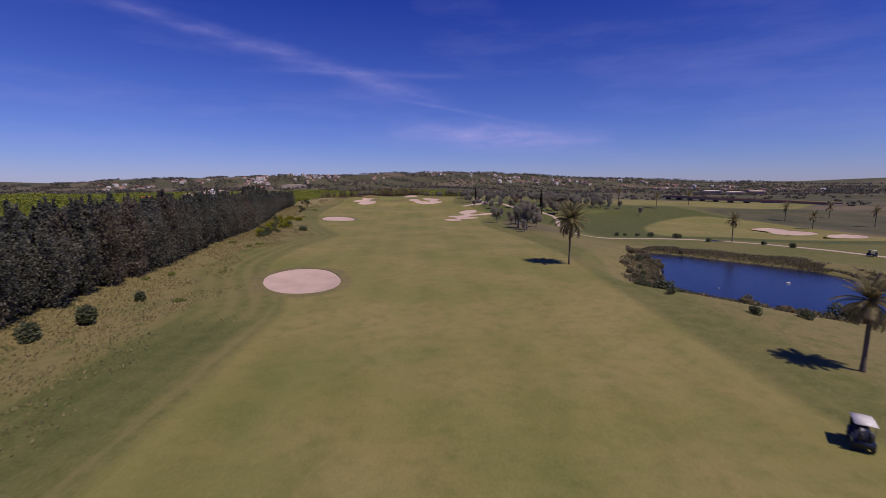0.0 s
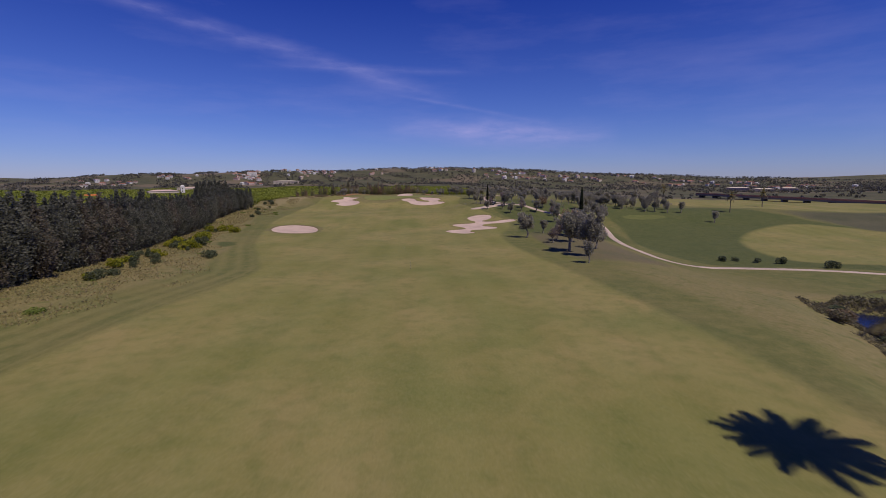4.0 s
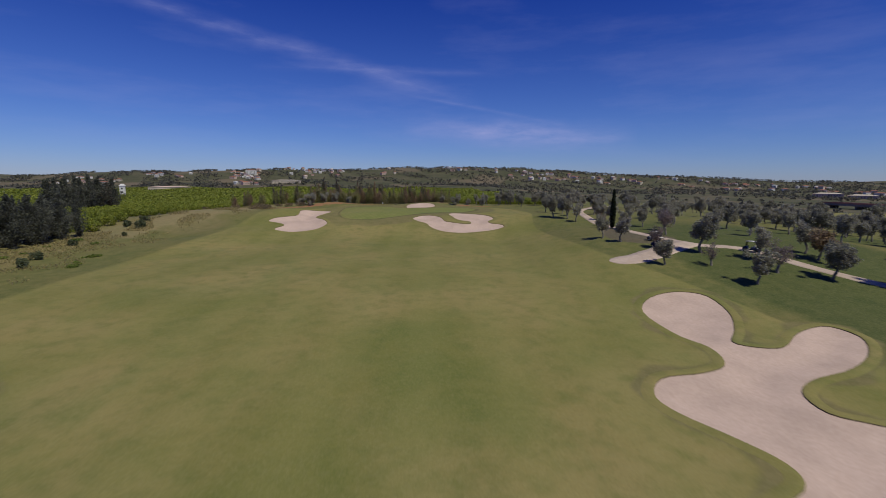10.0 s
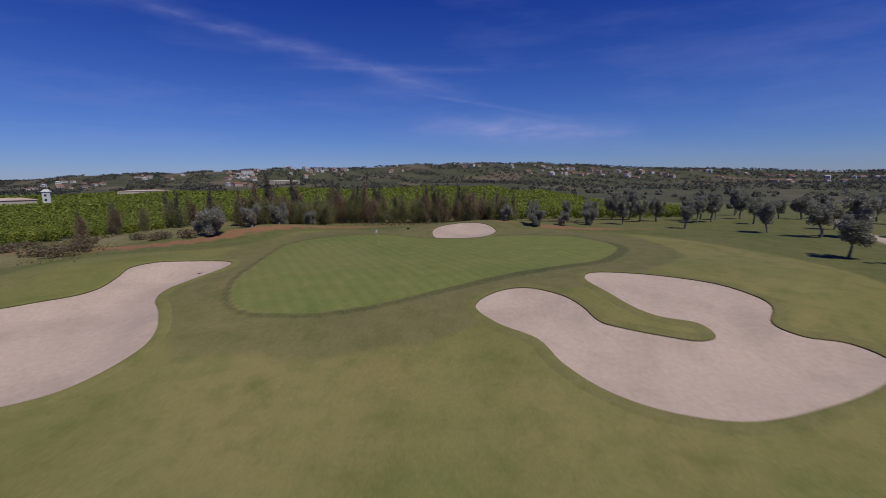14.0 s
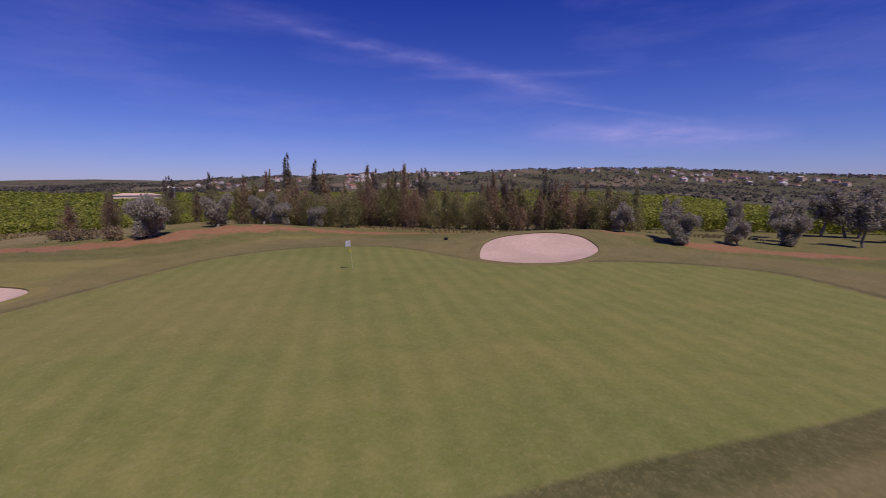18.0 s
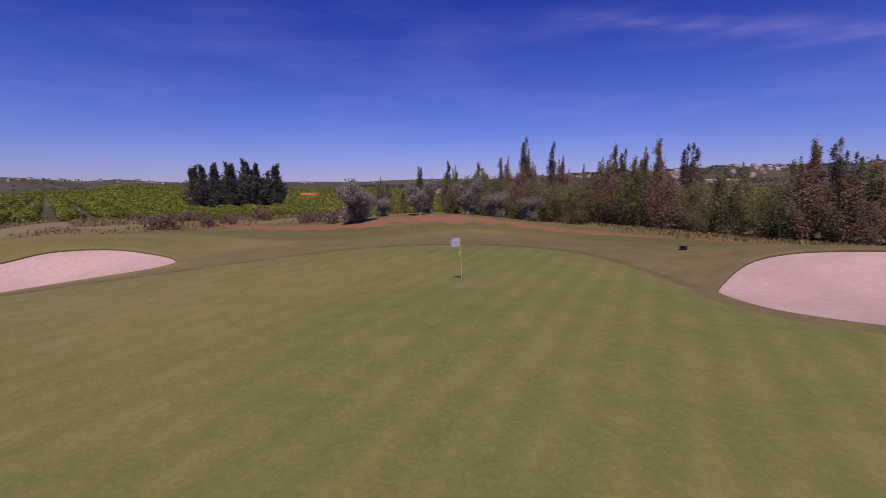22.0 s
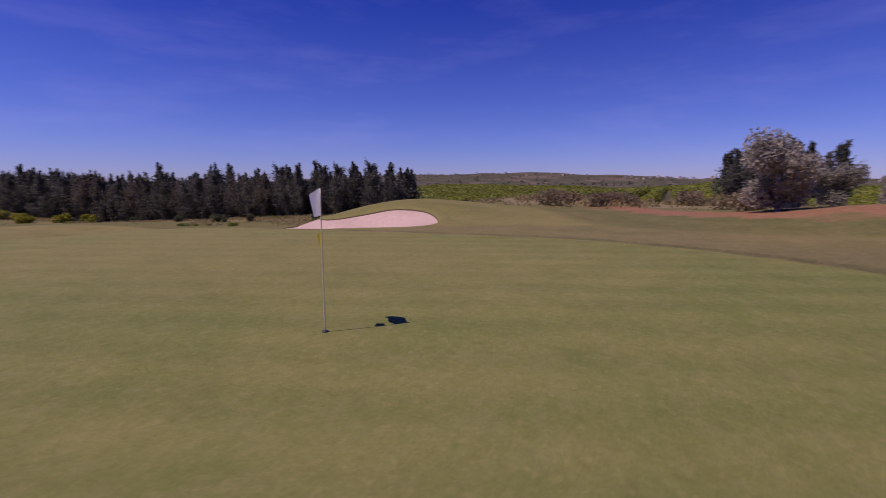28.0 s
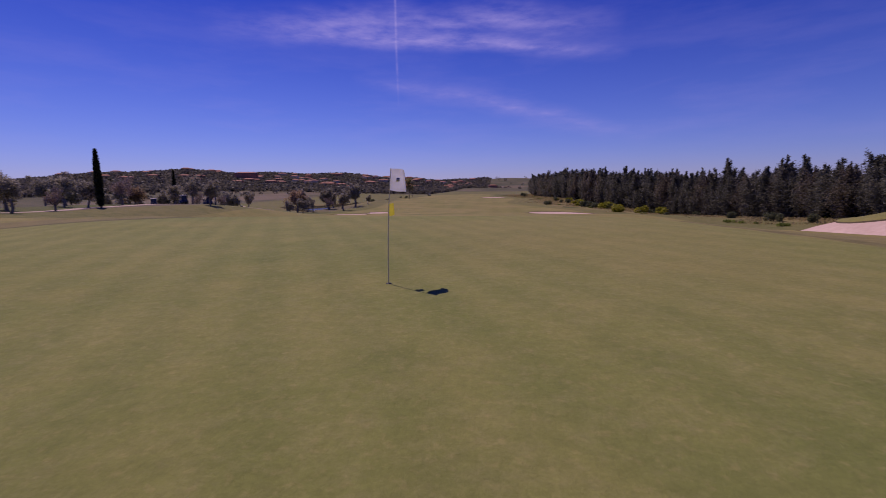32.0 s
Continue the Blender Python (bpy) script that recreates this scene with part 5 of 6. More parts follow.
def bank(n):
    y = rng.uniform(-60, 262, n)
    bx = np.interp(y, BELT[:, 1], BELT[:, 0])
    x = bx + rng.uniform(0.5, 1, n) * rng.random(n) * 30
    keep = sd_poly(x, y, FAIRWAY) > 3
    return x[keep], y[keep]


weedy = [thing_of("weed_clump", "low leafy green weeds on the rough bank", "weeds", (("stems", stems_mesh(0.5, 0.5)), ("leaves", bush_mesh(0.9, 0.6, 420, M_WEED, 0.2))), "weed clumps on the bank") for _ in range(3)]
x, y = bank(70)
scatter(weedy, [(a, b) for a, b in zip(x, y) if math.sin(b / 9.0) > -0.3 and abs(b - 130) < 130], (0.35, 1.1))


x, y = bank(44000)
edge = sd_poly(x, y, FAIRWAY)
keep = (np.sin(x / 2.3 + np.sin(y / 3.1)) * np.sin(y / 4.7) + 0.12 * (edge - 9)) > 0.35
x, y = x[keep], y[keep]
stuff("bank_grass", cards(np.stack([x, y, land(x, y) + 0.04 + rng.random(len(x)) ** 2 * 0.35], -1), 0.16, 2.4, -1.6), M_BANKGRASS, "long dry and green grass on the rough bank", "grass")

def brush(n):
    k = rng.integers(0, len(BRUSH), n)
    return BRUSH[k, 0] + rng.normal(size=n) * 5.0, BRUSH[k, 1] + rng.normal(size=n) * 5.0


dry = [thing_of("dry_bush", "leafless grey-brown bush at the orchard edge", "bush", (("stems", stems_mesh(1, 1.5)), ("leaves", bush_mesh(1.5, 1.9, 900, M_DRYBUSH, 0.2))), "dry bushes") for _ in range(2)]
scatter(dry, [(-68.5, 301.5, 0.8), (-69.5, 306.5, 0.7), (-72, 309, 0.6), (-66, 317, 0.75), (-62.5, 318, 0.7), (-72, 302, 0.8), (-80, 306, 0.7), (-76, 314, 0.8), (-84, 312, 0.7), (-88, 300, 0.6), (-70, 318, 0.6)], (0.9, 1.1))
x, y = brush(26000)
keep = np.sin(x / 1.9 + np.sin(y / 2.3)) + np.sin(y / 3.1 + 0.4 * x) > 0.1
x, y = x[keep], y[keep]
stuff("dry_brush", cards(np.stack([x, y, land(x, y) + rng.random(len(x)) ** 2.0 * 0.5], -1), 0.15, 2.6, -1.2), M_BANKGRASS, "tangled dry brush by the orchard edge", "brush")


def strip(n):
    x = rng.uniform(-60, 6, n)
    y = 342.5 + rng.normal(size=n) * 1.9 + np.sin(x / 4.0) + 3.0 * sstep(-38, -52, x)
    return x, y


tufts(4200, strip, 0.22, 1.6, M_BANKGRASS, "undergrowth", "low dry undergrowth below the casuarina row", "undergrowth")


def shore(n):
    s = rng.random(n) * len(POND)
    k, u = s.astype(int), (s % 1)[:, None]
    edge = POND[k] * (1 - u) + POND[(k + 1) % len(POND)] * u
    c = POND.mean(0)
    d = edge - c
    west = (edge[:, 0] < 76) & (d[:, 1] < 40)
    r = 1 + np.where(west, -0.4 + 10.0 * rng.random(n) ** 2.1, rng.normal(size=n) * np.where(d[:, 1] > 15, 1.9, 1.3) + np.where(d[:, 1] > 15, 3.2, 1.8)) / np.linalg.norm(d, axis=1)
    return c[0] + d[:, 0] * r, c[1] + d[:, 1] * r


x, y = shore(52000)
clump = np.sin(x / 3.1 + 1.7 * np.sin(y / 5.3)) + np.sin(y / 4.1 + 0.6)
keep = (clump > -0.35) | ((sd_poly(x, y, POND) < 1.6) & (clump > -1.3))
x, y, clump = x[keep], y[keep], clump[keep]
tall = np.where(y < 14, 1.1, 0.8) * (0.55 + 0.45 * np.clip(clump, 0, 1))
stuff("reeds", cards(np.stack([x, y, np.maximum(bank_land(x, y), WATER_Z) + rng.random(len(x)) ** 1.5 * tall], -1), 0.22, 2.6, -1.2), M_REED, "brown and green reeds round the pond", "reeds")
sedge = [thing_of("sedge_clump", lab, "sedge", (("stems", stems_mesh(0.7, 0.9)), ("leaves", bush_mesh(1.15, h, 900, m, 0.2))), "sedge clumps on the pond bank")
         for h, m, lab in ((1.5, M_REED, "rounded brown sedge clump on the pond bank"), (1.2, M_DRYBUSH, "dry straw-coloured sedge clump on the pond bank"), (1.6, M_SHRUB, "dark green sedge clump on the pond bank"))]
x, y = shore(110)
scatter(sedge, [(u, v, rng.uniform(0.6, 1.25)) for u, v in zip(x, y) if u < 90 and v < 80] + [(51.5, 17.5, 1.5), (50, 21, 1.3), (56, 11, 1.2), (60, 6, 1.2), (65, 2.5, 1.3), (72, 0, 1.4), (75, 1, 1.5)], (0.8, 1.2))

# the citrus orchard
def orchard(area, pitch, turn):
    x0, x1, y0, y1 = area
    c, s = math.cos(radians(turn)), math.sin(radians(turn))
    out = []
    for u in np.arange(-520, 520, pitch[0]):
        for v in np.arange(-520, 520, pitch[1]):
            x, y = (x0 + x1) / 2 + c * u - s * v, (y0 + y1) / 2 + s * u + c * v
            if x0 < x < x1 and y0 < y < y1:
                out.append((x + rng.normal() * 0.25, y + rng.normal() * 0.25))
    return np.array(out)


trees = np.concatenate([orchard((-430, -99, -40, 420), (2.8, 6.3), 6), orchard((-98, 40, 355, 600), (2.8, 6.3), 6), orchard((-430, -98, 420, 640), (3.6, 5.7), 6),
                        orchard((-900, -431, -160, 640), (6.4, 5.7), 6), orchard((-560, 20, 640, 900), (6.4, 6.5), 6)])
belt_gap = ~((np.abs(trees[:, 0] + 152) < 9) & (np.abs(trees[:, 1] - 326) < 13))
trees = trees[belt_gap & ~((trees[:, 0] > -106 - 0.12 * (345 - trees[:, 1])) & (trees[:, 1] > 280) & (trees[:, 1] < 345)) & ~((trees[:, 1] < 266) & (trees[:, 0] > np.interp(trees[:, 1], BELT[:, 1], BELT[:, 0]) - 17))]
near = np.hypot(trees[:, 0] + 60, trees[:, 1] - 320)
trees = trees[np.argsort(near)]
q = []
for i, (x, y) in enumerate(trees):
    d = math.hypot(x + 40, y - 310)
    k = 420 if d < 95 else 170 if d < 150 else 70 if d < 230 else 24 if d < 430 else 10
    r = rng.uniform(1.4, 1.85)
    p = blob(k, (x, y, height(x, y) + 1.45), (r, r, 1.45), 0.78)
    q.append(outward(p, (x, y, height(x, y) + 1.2), {420: 0.30, 170: 0.48, 70: 0.8, 24: 1.4, 10: 2.2}[k]))
stuff("citrus_orchard", np.concatenate(q), M_CITRUS, "rows of rounded bright green citrus trees", "orchard")

# far woods on the plain and the hills
def woods(n, lo, hi, a0=0.0, a1=360.0, gaps=True):
    a, r = np.radians(rng.uniform(a0, a1, n)), np.sqrt(rng.uniform(lo * lo, hi * hi, n))
    x, y = r * np.sin(a), 130 + r * np.cos(a)
    g = np.sin(x / 47) * np.sin(y / 53 + 1) + np.sin(x / 19 + y / 31)
    keep = ((g > -0.35) | (not gaps)) & ~((x > -900) & (x < 40) & (y > 240) & (y < 660)) & ~((x > -570) & (x < 30) & (y > 600) & (y < 920)) & ~((x > 60) & (x < 220) & (y > 90) & (y < 280)) & ~((np.abs(x) < 60) & (y > -420) & (y < 0))
    keep &= ~((x > -920) & (x < -60) & (y > -180) & (y < 300))
    keep &= sd_poly(x, y, meadow) > -4
    return x[keep], y[keep]


q = []
for n, lo, hi, size, per, a0, a1 in ((2200, 330, 800, 3.0, 26, 0, 360), (2600, 800, 2300, 5.5, 12, 60, 290), (16000, 800, 1800, 4.2, 11, -60, 60), (13000, 420, 960, 4.6, 16, 108, 178)):
    x, y = woods(n, lo, hi, a0, a1, lo != 420)
    z = land(x, y)
    for a, b, c in zip(x, y, z):
        r = rng.uniform(0.5, 1.0) * size
        q.append(cards(blob(per, (a, b, c + r * 0.55), (r, r, r * 0.7), 0.6), r * 0.7, 1.2))
stuff("far_woods", np.concatenate(q), M_FAR, "distant olive groves and scrub woodland", "woods")


# ---------- things on the course ----------
def flagstick(x, y):
    z = height(x, y)
    t = root("flagstick", "pale golf flagstick with a white flag and a small yellow one", "flagstick", at=pose(x, y, z))
    lean = (-0.085, -0.075)
    bow = lambda s: (lean[0] * s * s, lean[1] * s * s, 2.2 * s)
    part("pole", tube_mesh("pole", [bow(s) for s in np.linspace(-0.04, 1, 14)], [0.011 - 0.003 * s for s in np.linspace(0, 1, 14)], M_POLE, 10), t)

    def cloth(s0, s1, length, ripples):
        verts, faces = [], []
        m, k = 22, 12
        d = np.array((-0.45, -0.893, 0.0))
        side = np.array((0.893, -0.45, 0.0))
        for i in range(m + 1):
            u = i / m
            for j in range(k + 1):
                v = j / k
                b = np.array(bow(s0 + (s1 - s0) * v))
                w = ripples * math.sin(u * 6.0 + v * 1.3) * u**0.7
                p = b + d * length * u * 0.93 + side * w + np.array((0, 0, -0.16 * length * u * u - 0.03 * math.sin(u * 5 + v * 2) * u))
                verts.append(p)
        for i in range(m):
            for j in range(k):
                a = i * (k + 1) + j
                faces.append((a, a + k + 1, a + k + 2, a + 1))
        return verts, faces
    v, f = cloth(0.815, 1.0, 0.50, 0.06)
    flag = part("flag", mesh_of("flag", v, f, M_FLAG, True), t, "rippling white cloth flag")
    em = []
    for du, dv, su, sv in ((0.45, 0.52, 0.12, 0.07),):
        for s in (-1, 1):
            pts = []
            for a, b in ((-1, -1), (1, -1), (1, 1), (-1, 1)):
                u, w = du + a * su / 2, dv + b * sv
                i, j = min(21, u * 22), min(11.5, w * 12)
                p = v[int(i) * 13 + int(j)]
                q = v[(int(i) + 1) * 13 + int(j) + 1]
                fi, fj = i - int(i), j - int(j)
                p00, p10, p01, p11 = v[int(i) * 13 + int(j)], v[(int(i) + 1) * 13 + int(j)], v[int(i) * 13 + int(j) + 1], v[(int(i) + 1) * 13 + int(j) + 1]
                pp = p00 * (1 - fi) * (1 - fj) + p10 * fi * (1 - fj) + p01 * (1 - fi) * fj + p11 * fi * fj
                pts.append(pp + s * 0.006 * np.array((0.893, -0.45, 0)))
            em.append(pts)
    em_faces = [(3, 2, 1, 0), (4, 5, 6, 7)] + [(k, (k + 1) % 4, 4 + (k + 1) % 4, 4 + k) for k in range(4)]
    part("emblem", mesh_of("emblem", np.array(em[0] + em[1]), em_faces, M_STEEL, True), flag, "small grey printed emblem")
    v, f = cloth(0.60, 0.70, 0.17, 0.03)
    part("pennant", mesh_of("pennant", v, f, M_YELLOW, True), t, "small yellow pennant")
    tagged(new("golf_hole", tube_mesh("golf_hole", [(x, y, z - 0.06), (x, y, z + 0.012)], [0.056, 0.056], M_DARK, 16)), "dark cup of the golf hole in the green", "golf hole")
    return t


flagstick(-29.7, 312.0)


def golf_cart(x, y, yaw, label):
    z = height(x, y) + 0.05
    t = root("golf_cart", label, "golf cart", "golf carts", at=pose(x, y, z, 0, 0, yaw))
    bm = bmesh.new()
    prof = [(-1.15, 0.32), (1.18, 0.32), (1.22, 0.62), (1.05, 0.86), (0.80, 0.92), (0.62, 0.88), (0.52, 0.40), (-0.02, 0.38), (-0.06, 0.66), (-0.70, 0.70), (-0.78, 0.80), (-1.16, 0.78)]
    for s in (-0.56, 0.56):
        bm.faces.new([bm.verts.new((px, s, pz)) for px, pz in (prof if s > 0 else prof[::-1])])
    a, b = list(bm.faces)
    va, vb = list(a.verts), list(b.verts)[::-1]
    for i in range(len(va)):
        j = (i + 1) % len(va)
        bm.faces.new((va[i], vb[i], vb[j], va[j]))
    bmesh.ops.recalc_face_normals(bm, faces=bm.faces[:])
    bmesh.ops.bevel(bm, geom=bm.edges[:], offset=0.035, segments=2, affect="EDGES")
    part("body", bm_mesh(bm, "body", M_CARTBODY, True), t, "dark blue moulded body")
    bm = bmesh.new()
    bmesh.ops.create_cube(bm, size=1)
    for v in bm.verts:
        v.co = Vector((v.co.x * 1.75 - 0.05, v.co.y * 1.18, v.co.z * 0.07 + 1.86))
    bmesh.ops.bevel(bm, geom=bm.edges[:], offset=0.03, segments=3, affect="EDGES")
    bmesh.ops.subdivide_edges(bm, edges=bm.edges[:], cuts=1, use_grid_fill=True)
    for v in bm.verts:
        v.co.z -= 0.05 * ((v.co.x + 0.05) / 0.87) ** 2 + 0.03 * (v.co.y / 0.59) ** 2
    part("roof", bm_mesh(bm, "roof", M_CARTROOF, True), t, "cream plastic roof")
    for px, pz, qx in ((0.78, 0.9, 0.62), (-0.80, 0.78, -0.75)):
        for s in (-0.5, 0.5):
            part("roof_post", tube_mesh("roof_post", [(px, s, pz - 0.05), (px * 0.95, s, 1.4), (qx, s, 1.82)], [0.018] * 3, M_DARK, 8), t)
    part("seat", box_mesh("seat", (0.5, 1.04, 0.14), M_SEAT, (-0.34, 0, 0.76), 0.04), t, "beige vinyl seat")
    part("backrest", box_mesh("backrest", (0.12, 1.04, 0.42), M_SEAT, (-0.64, 0, 1.04), 0.04), t, "beige vinyl backrest")
    part("windscreen", mesh_of("windscreen", [(0.80, -0.5, 0.92), (0.80, 0.5, 0.92), (0.66, 0.5, 1.78), (0.66, -0.5, 1.78), (0.79, -0.5, 0.92), (0.79, 0.5, 0.92), (0.65, 0.5, 1.78), (0.65, -0.5, 1.78)],
                               [(0, 1, 2, 3), (7, 6, 5, 4)], M_PANE), t, "tinted windscreen")
    part("steering_wheel", tube_mesh("steering_wheel", [(0.38 + 0.07 * math.sin(k / 12 * 2 * math.pi), 0.28 + 0.17 * math.cos(k / 12 * 2 * math.pi), 1.02 + 0.14 * math.sin(k / 12 * 2 * math.pi)) for k in range(13)],
                                     [0.015] * 13, M_DARK, 6), t)
    for px in (0.80, -0.80):
        for s in (-0.5, 0.5):
            w = part("wheel", tube_mesh("tyre", [(px, s - 0.1, 0.22), (px, s - 0.08, 0.22), (px, s + 0.08, 0.22), (px, s + 0.1, 0.22)], [0.17, 0.23, 0.23, 0.17], M_RUBBER, 20, False), t, "black tyre")
            part("rim", tube_mesh("rim", [(px, s - 0.105, 0.22), (px, s + 0.105, 0.22)], [0.11, 0.11], M_STEEL, 14, False), w, "grey steel rim")
    for s in (-0.25, 0.25):
        bag = part("golf_bag", tube_mesh("golf_bag", [(-0.98, s, 0.62), (-1.06, s, 1.0), (-1.12, s, 1.35)], [0.13, 0.15, 0.14], M_DARK, 12), t, "upright dark golf bag")
        for k in range(4):
            part("club", tube_mesh("club", [(-1.1 + 0.03 * k, s - 0.06 + 0.04 * k, 1.3), (-1.14 + 0.03 * k, s - 0.07 + 0.045 * k, 1.52)], [0.012, 0.02], M_STEEL, 5), bag)
    return t


golf_cart(37.8, -39.0, 57, "dark blue golf cart with a cream roof on the fairway")
golf_cart(35.0, 237.5, 140, "dark golf cart with a cream roof parked on the path")
golf_cart(33.5, 232.2, 150, "golf cart with a cream roof waiting on the spur")
golf_cart(48.6, 230, 130, "golf cart with a cream roof under the olive trees")
golf_cart(136, 64, 100, "dark golf cart with a cream roof beyond the pond")


def stake(x, y):
    t = root("distance_pole", "slim pole with pale and dark bands on the fairway", "marker pole", at=pose(x, y, height(x, y)))
    for i in range(6):
        part("band", tube_mesh("band", [(0, 0, 0.30 * i - (0.2 if i == 0 else 0)), (0, 0, 0.30 * (i + 1))], [0.035, 0.035], M_POLE if i % 2 else M_DARK, 10, False), t)


stake(3.0, 96.5)


def disc(name, x, y, r, h, mat, label, category):
    z = height(x, y)
    tagged(new(name, tube_mesh(name, [(x, y, z - 0.05), (x, y, z + h * 0.6), (x, y, z + h)], [r, r, r * 0.6], mat, 16)), label, category)


disc("sprinkler_head", 15.6, 140.9, 0.12, 0.04, M_STEEL, "grey sprinkler cover set in the fairway", "sprinkler")
disc("sprinkler_head", -1.0, 128, 0.12, 0.04, M_STEEL, "grey sprinkler cover set in the fairway", "sprinkler")
disc("sprinkler_head", 19, 8, 0.16, 0.05, M_DARK, "dark sprinkler cover set in the fairway", "sprinkler")
disc("sprinkler_head", -22.5, -42, 0.16, 0.05, M_WHITE, "pale sprinkler cover set in the rough", "sprinkler")
for x, y, r in ((90.9, 36.6, 0.55), (71.7, 31.8, 0.22)):
    buoy = root("pond_float", "small white float lying on the pond", "float", "floats on the pond", at=pose(x, y, WATER_Z))
    part("hull", tube_mesh("hull", [(-r, 0, 0.02), (-r * 0.6, 0, 0.06), (r * 0.6, 0, 0.06), (r, 0, 0.02)], [r * 0.1, r * 0.32, r * 0.32, r * 0.1], M_WHITE, 10), buoy)
    part("mast", tube_mesh("mast", [(r * 0.3, 0, 0.1), (r * 0.45, 0, r * 0.75)], [r * 0.1, r * 0.07], M_WHITE, 8), buoy)
bin_ = root("rake_box", "low black plastic box lying behind the green", "box", at=pose(-27.5, 329, height(-27.5, 329), 0, 0, 15))
part("body", box_mesh("body", (0.48, 0.32, 0.22), M_DARK, (0, 0, 0.11), 0.08), bin_)
part("lid", box_mesh("lid", (0.50, 0.34, 0.05), M_DARK, (0, 0, 0.235), 0.02), bin_)


def rake(x, y, yaw, z):
    t = root("bunker_rake", "wooden bunker rake lying in the sand", "rake", "bunker rakes", at=pose(x, y, z, 0, 0, yaw))
    part("handle", tube_mesh("handle", [(0, 0, 0.03), (1.6, 0, 0.05)], [0.016, 0.016], M_BARK, 8), t)
    part("head", box_mesh("head", (0.06, 0.6, 0.05), M_DARK, (0, 0, 0.03), 0.01), t)
    for k in range(9):
        part("tine", tube_mesh("tine", [(0, -0.28 + 0.07 * k, 0.02), (0, -0.28 + 0.07 * k, -0.05)], [0.008, 0.004], M_STEEL, 5), t)


for x, y, yaw in ((-47.8, 297.2, 60), (-13.6, 325.0, 20), (11.6, 166.5, 70), (-13.4, 286.2, 140)):
    rake(x, y, yaw, height(x, y) - 0.38)

# ---------- buildings ----------
def house_meshes(w, d, h, wall, roof):
    bm = bmesh.new()
    bmesh.ops.create_cube(bm, size=1)
    for v in bm.verts:
        v.co = Vector((v.co.x * w, v.co.y * d, (v.co.z + 0.5) * (h + 2) - 2))
    body = bm_mesh(bm, "wall", wall)
    o, rh = 0.5, 1.6
    rv = [(-w / 2 - o, -d / 2 - o, h), (w / 2 + o, -d / 2 - o, h), (w / 2 + o, d / 2 + o, h), (-w / 2 - o, d / 2 + o, h), (-w / 4, 0, h + rh), (w / 4, 0, h + rh)]
    roofm = mesh_of("roof", rv, [(3, 2, 1, 0), (0, 1, 5, 4), (1, 2, 5), (2, 3, 4, 5), (3, 0, 4)], roof)
    wins = []
    for s in (-1, 1):
        for k in range(int(w // 3.5)):
            for lv in range(max(1, int(h // 3))):
                x = -w / 2 + (k + 0.7) * 3.3
                z0 = 1.0 + 3 * lv
                y = s * (d / 2 + 0.03)
                wins.append([(x, y, z0), (x + 1.2 * s, y, z0), (x + 1.2 * s, y, z0 + 1.3), (x, y, z0 + 1.3)])
    return body, roofm, [quads_mesh("window", np.array([q]), M_PANE) for q in wins]


def house(meshes, label, group, x, y, yaw, s=1.0):
    t = root("house", label, "house", group, at=pose(x, y, height(x, y), 0, 0, yaw) @ Matrix.Scale(s, 4))
    part("wall", meshes[0], t)
    part("roof", meshes[1], t)
    for w in meshes[2][:4]:
        part("window", w, t)


white = [house_meshes(12, 9, 6, M_WHITE, M_TERRA), house_meshes(17, 9, 3.4, M_WHITE, M_TERRA), house_meshes(10, 8, 6.5, M_CREAM, M_TERRA), house_meshes(14, 9, 5, M_PINK, M_TERRA), house_meshes(10, 8, 6, M_WHITE, M_WHITE)]
red = [house_meshes(14, 10, 6, M_BRICKRED, M_TERRA), house_meshes(12, 9, 6, M_CREAM, M_TERRA), house_meshes(16, 10, 5, M_BRICKRED, M_TERRA)]
VILLAGE = ((-26.5, -23.0, 1240, 1420, 26), (-26, -23.5, 1040, 1120, 6), (-20.8, -13, 1240, 1480, 30), (6, 15, 1230, 1450, 34), (15.5, 21, 1250, 1400, 14), (29, 38, 1150, 1450, 30), (-42, -36.5, 1200, 1450, 14), (-34, -29, 1300, 1400, 8),
           (-12, 5, 1350, 1500, 14), (22, 28, 1300, 1500, 12), (39, 47, 1100, 1400, 12))
for i, (a0, a1, d0, d1, count) in enumerate(VILLAGE):
    for k in range(count):
        a, d = radians(rng.uniform(a0, a1)), rng.uniform(d0, d1)
        house(white[(i * 2 + k) % 5], "distant white house with a tiled roof on the hill", "village on the hill", d * math.sin(a), 123 + d * math.cos(a), rng.random() * 180, rng.uniform(0.65, 1.0))
for i in range(96):
    u, tier = rng.random(), i % 3
    x, y = 640 - 560 * u + rng.normal() * 22 - 40 * tier, -330 - 330 * u + rng.normal() * 30 + 62 * tier
    house(red[i % 3], "distant terracotta house on the ridge", "terracotta estate on the ridge", x, y, 35 + rng.normal() * 15, rng.uniform(0.7, 1.05))
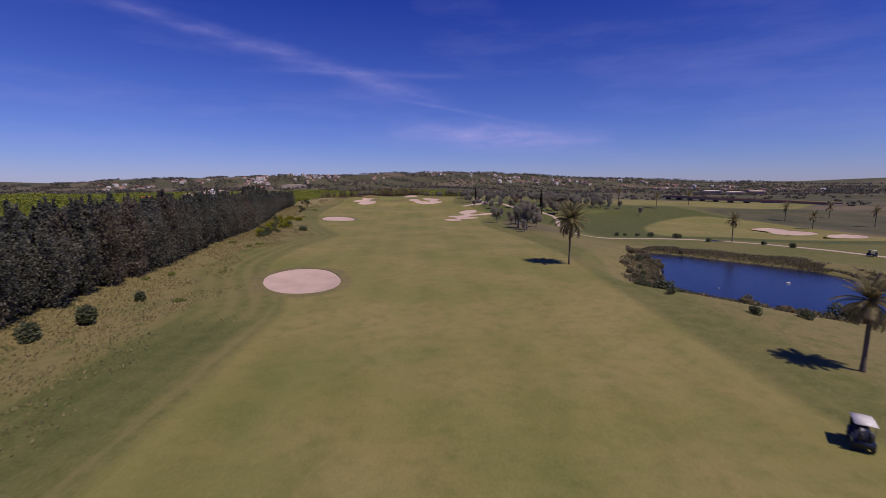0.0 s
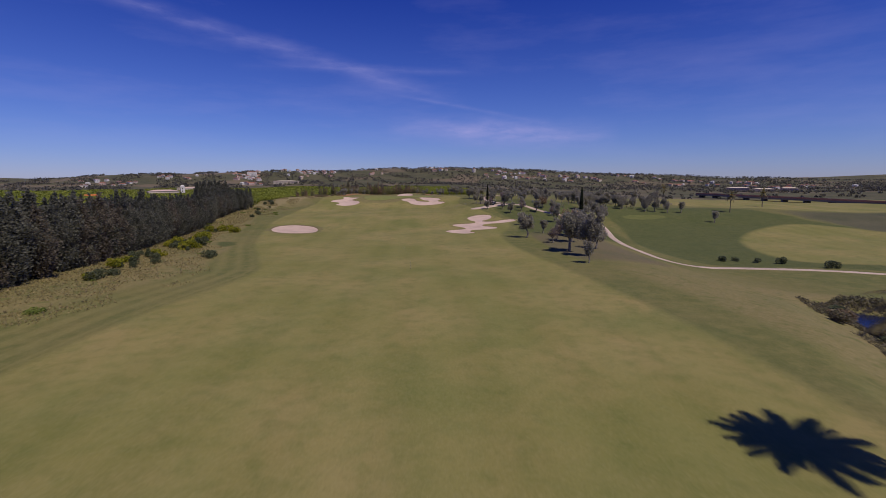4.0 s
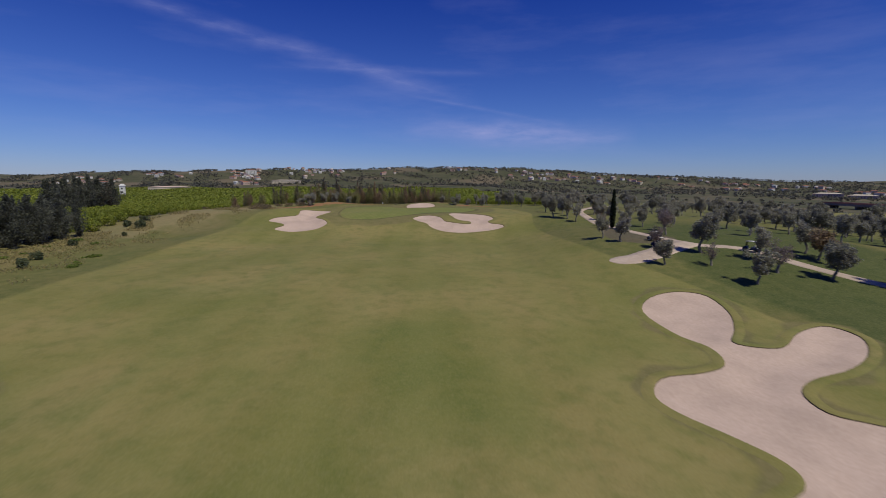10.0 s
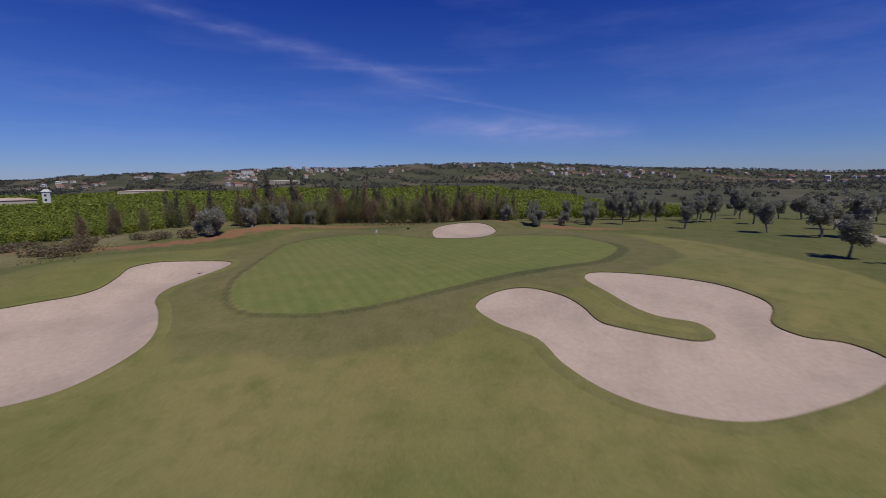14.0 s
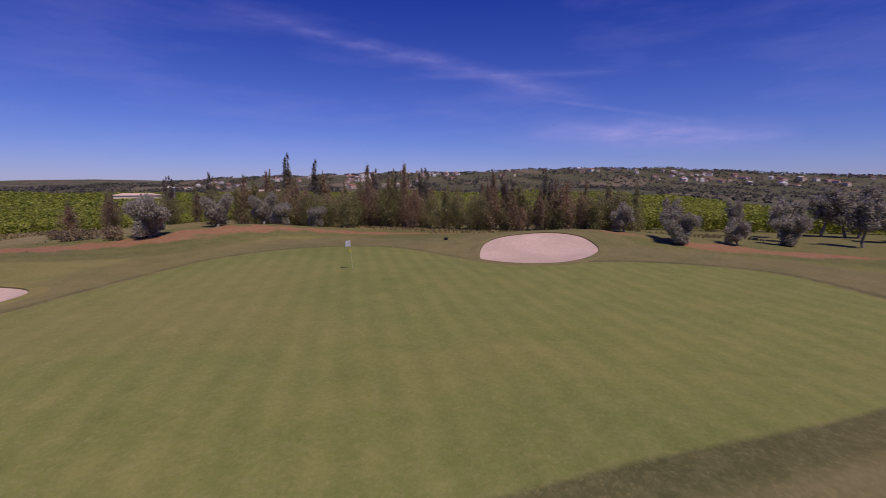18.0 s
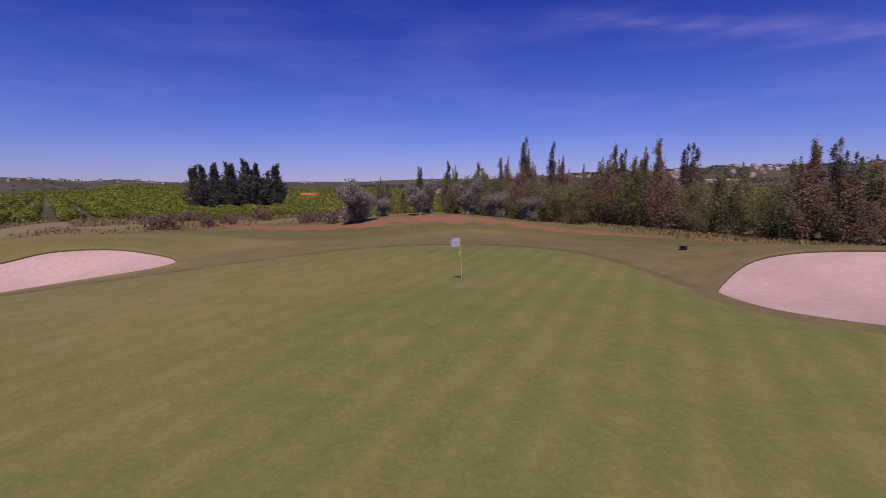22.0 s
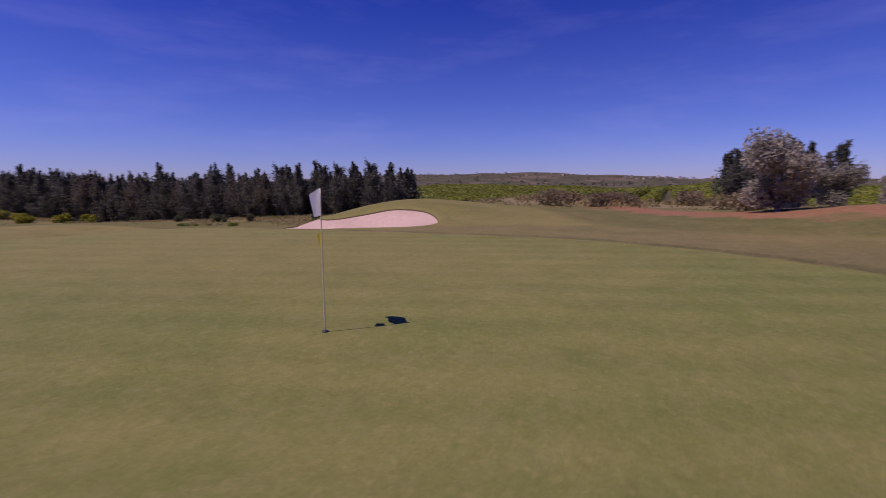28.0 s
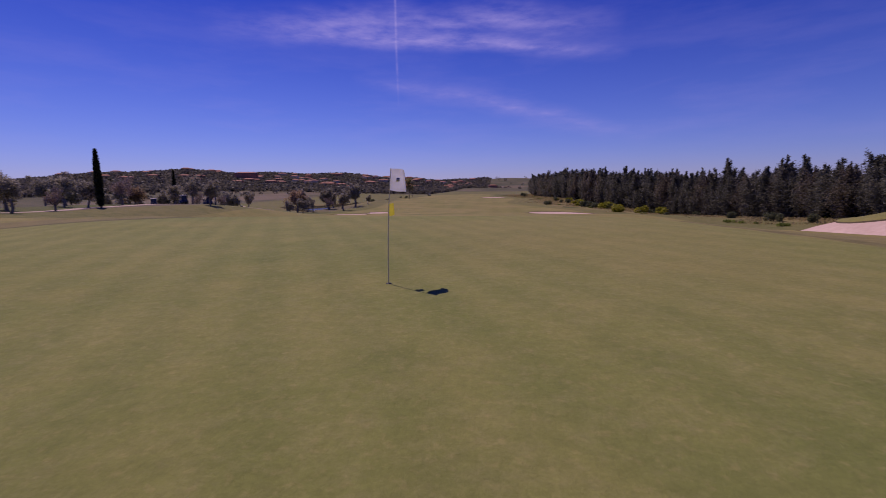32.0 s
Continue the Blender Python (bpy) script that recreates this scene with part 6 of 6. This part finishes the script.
for i in range(40):
    x, y = -2100 + rng.normal() * 120, 300 + rng.normal() * 420
    house(white[i % 3], "distant white building on the plain", "far town", x, y, rng.random() * 180, rng.uniform(0.6, 1.2))


def hall(name, label, x, y, yaw, size, wall, roof):
    t = root(name, label, "building", at=pose(x, y, height(x, y), 0, 0, yaw))
    m = house_meshes(*size, wall, roof)
    part("wall", m[0], t)
    part("roof", m[1], t)
    for w in m[2]:
        part("window", w, t)


hall("yellow_building", "long cream building below the hill", -395, 1180, 5, (62, 16, 8), M_CREAM, M_CREAM)
hall("church", "white church building on the hilltop", -545, 1330, 20, (26, 14, 14), M_WHITE, M_TERRA)
hall("packing_shed", "long low cream shed in the orchard", -304, 516, 44, (30, 9, 5), M_CREAM, M_PINK)
hall("white_tower", "small white tower beside the shed", -290.7, 531, 35, (4.2, 4.2, 10), M_WHITE, M_WHITE)
hall("farm_shed", "low white farm shed at the orchard's end", -430, 812, 33, (56, 12, 5), M_CREAM, M_PINK)
for x, y, size in ((562, 866, (36, 14, 7)), (594, 842, (34, 12, 5)), (624, 820, (26, 12, 6))):
    hall("clubhouse", "low pale pink building with a flat roof", x, y, -34, size, M_PINK, M_CREAM)
hall("hilltop_mansion", "large terracotta building on the ridge", 395, -350, 35, (34, 16, 12), M_BRICKRED, M_TERRA)

via = root("viaduct", "long dark concrete road viaduct on piers", "viaduct", at=pose(322, 425, height(322, 425), 0, 0, 94))
part("deck", box_mesh("deck", (250, 9, 1.6), M_CONCRETE, (0, 0, 2.8), 0.1), via)
for s in (-4.3, 4.3):
    part("parapet", box_mesh("parapet", (250, 0.4, 1.1), M_BRICKRED, (0, s, 4.1), 0.05), via)
for k in range(11):
    part("pier", box_mesh("pier", (1.6, 6, 8), M_CONCRETE, (-120 + 24 * k, 0, -1.6), 0.1), via)
tarp = root("orange_tarpaulin", "bright orange sheeting over a stack in the orchard", "tarpaulin", at=pose(-290, 394, height(-290, 394), 0, 0, 40))
part("sheet", box_mesh("sheet", (12, 5, 4.4), M_ORANGE, (0, 0, 2.2), 0.3, 0.85), tarp)
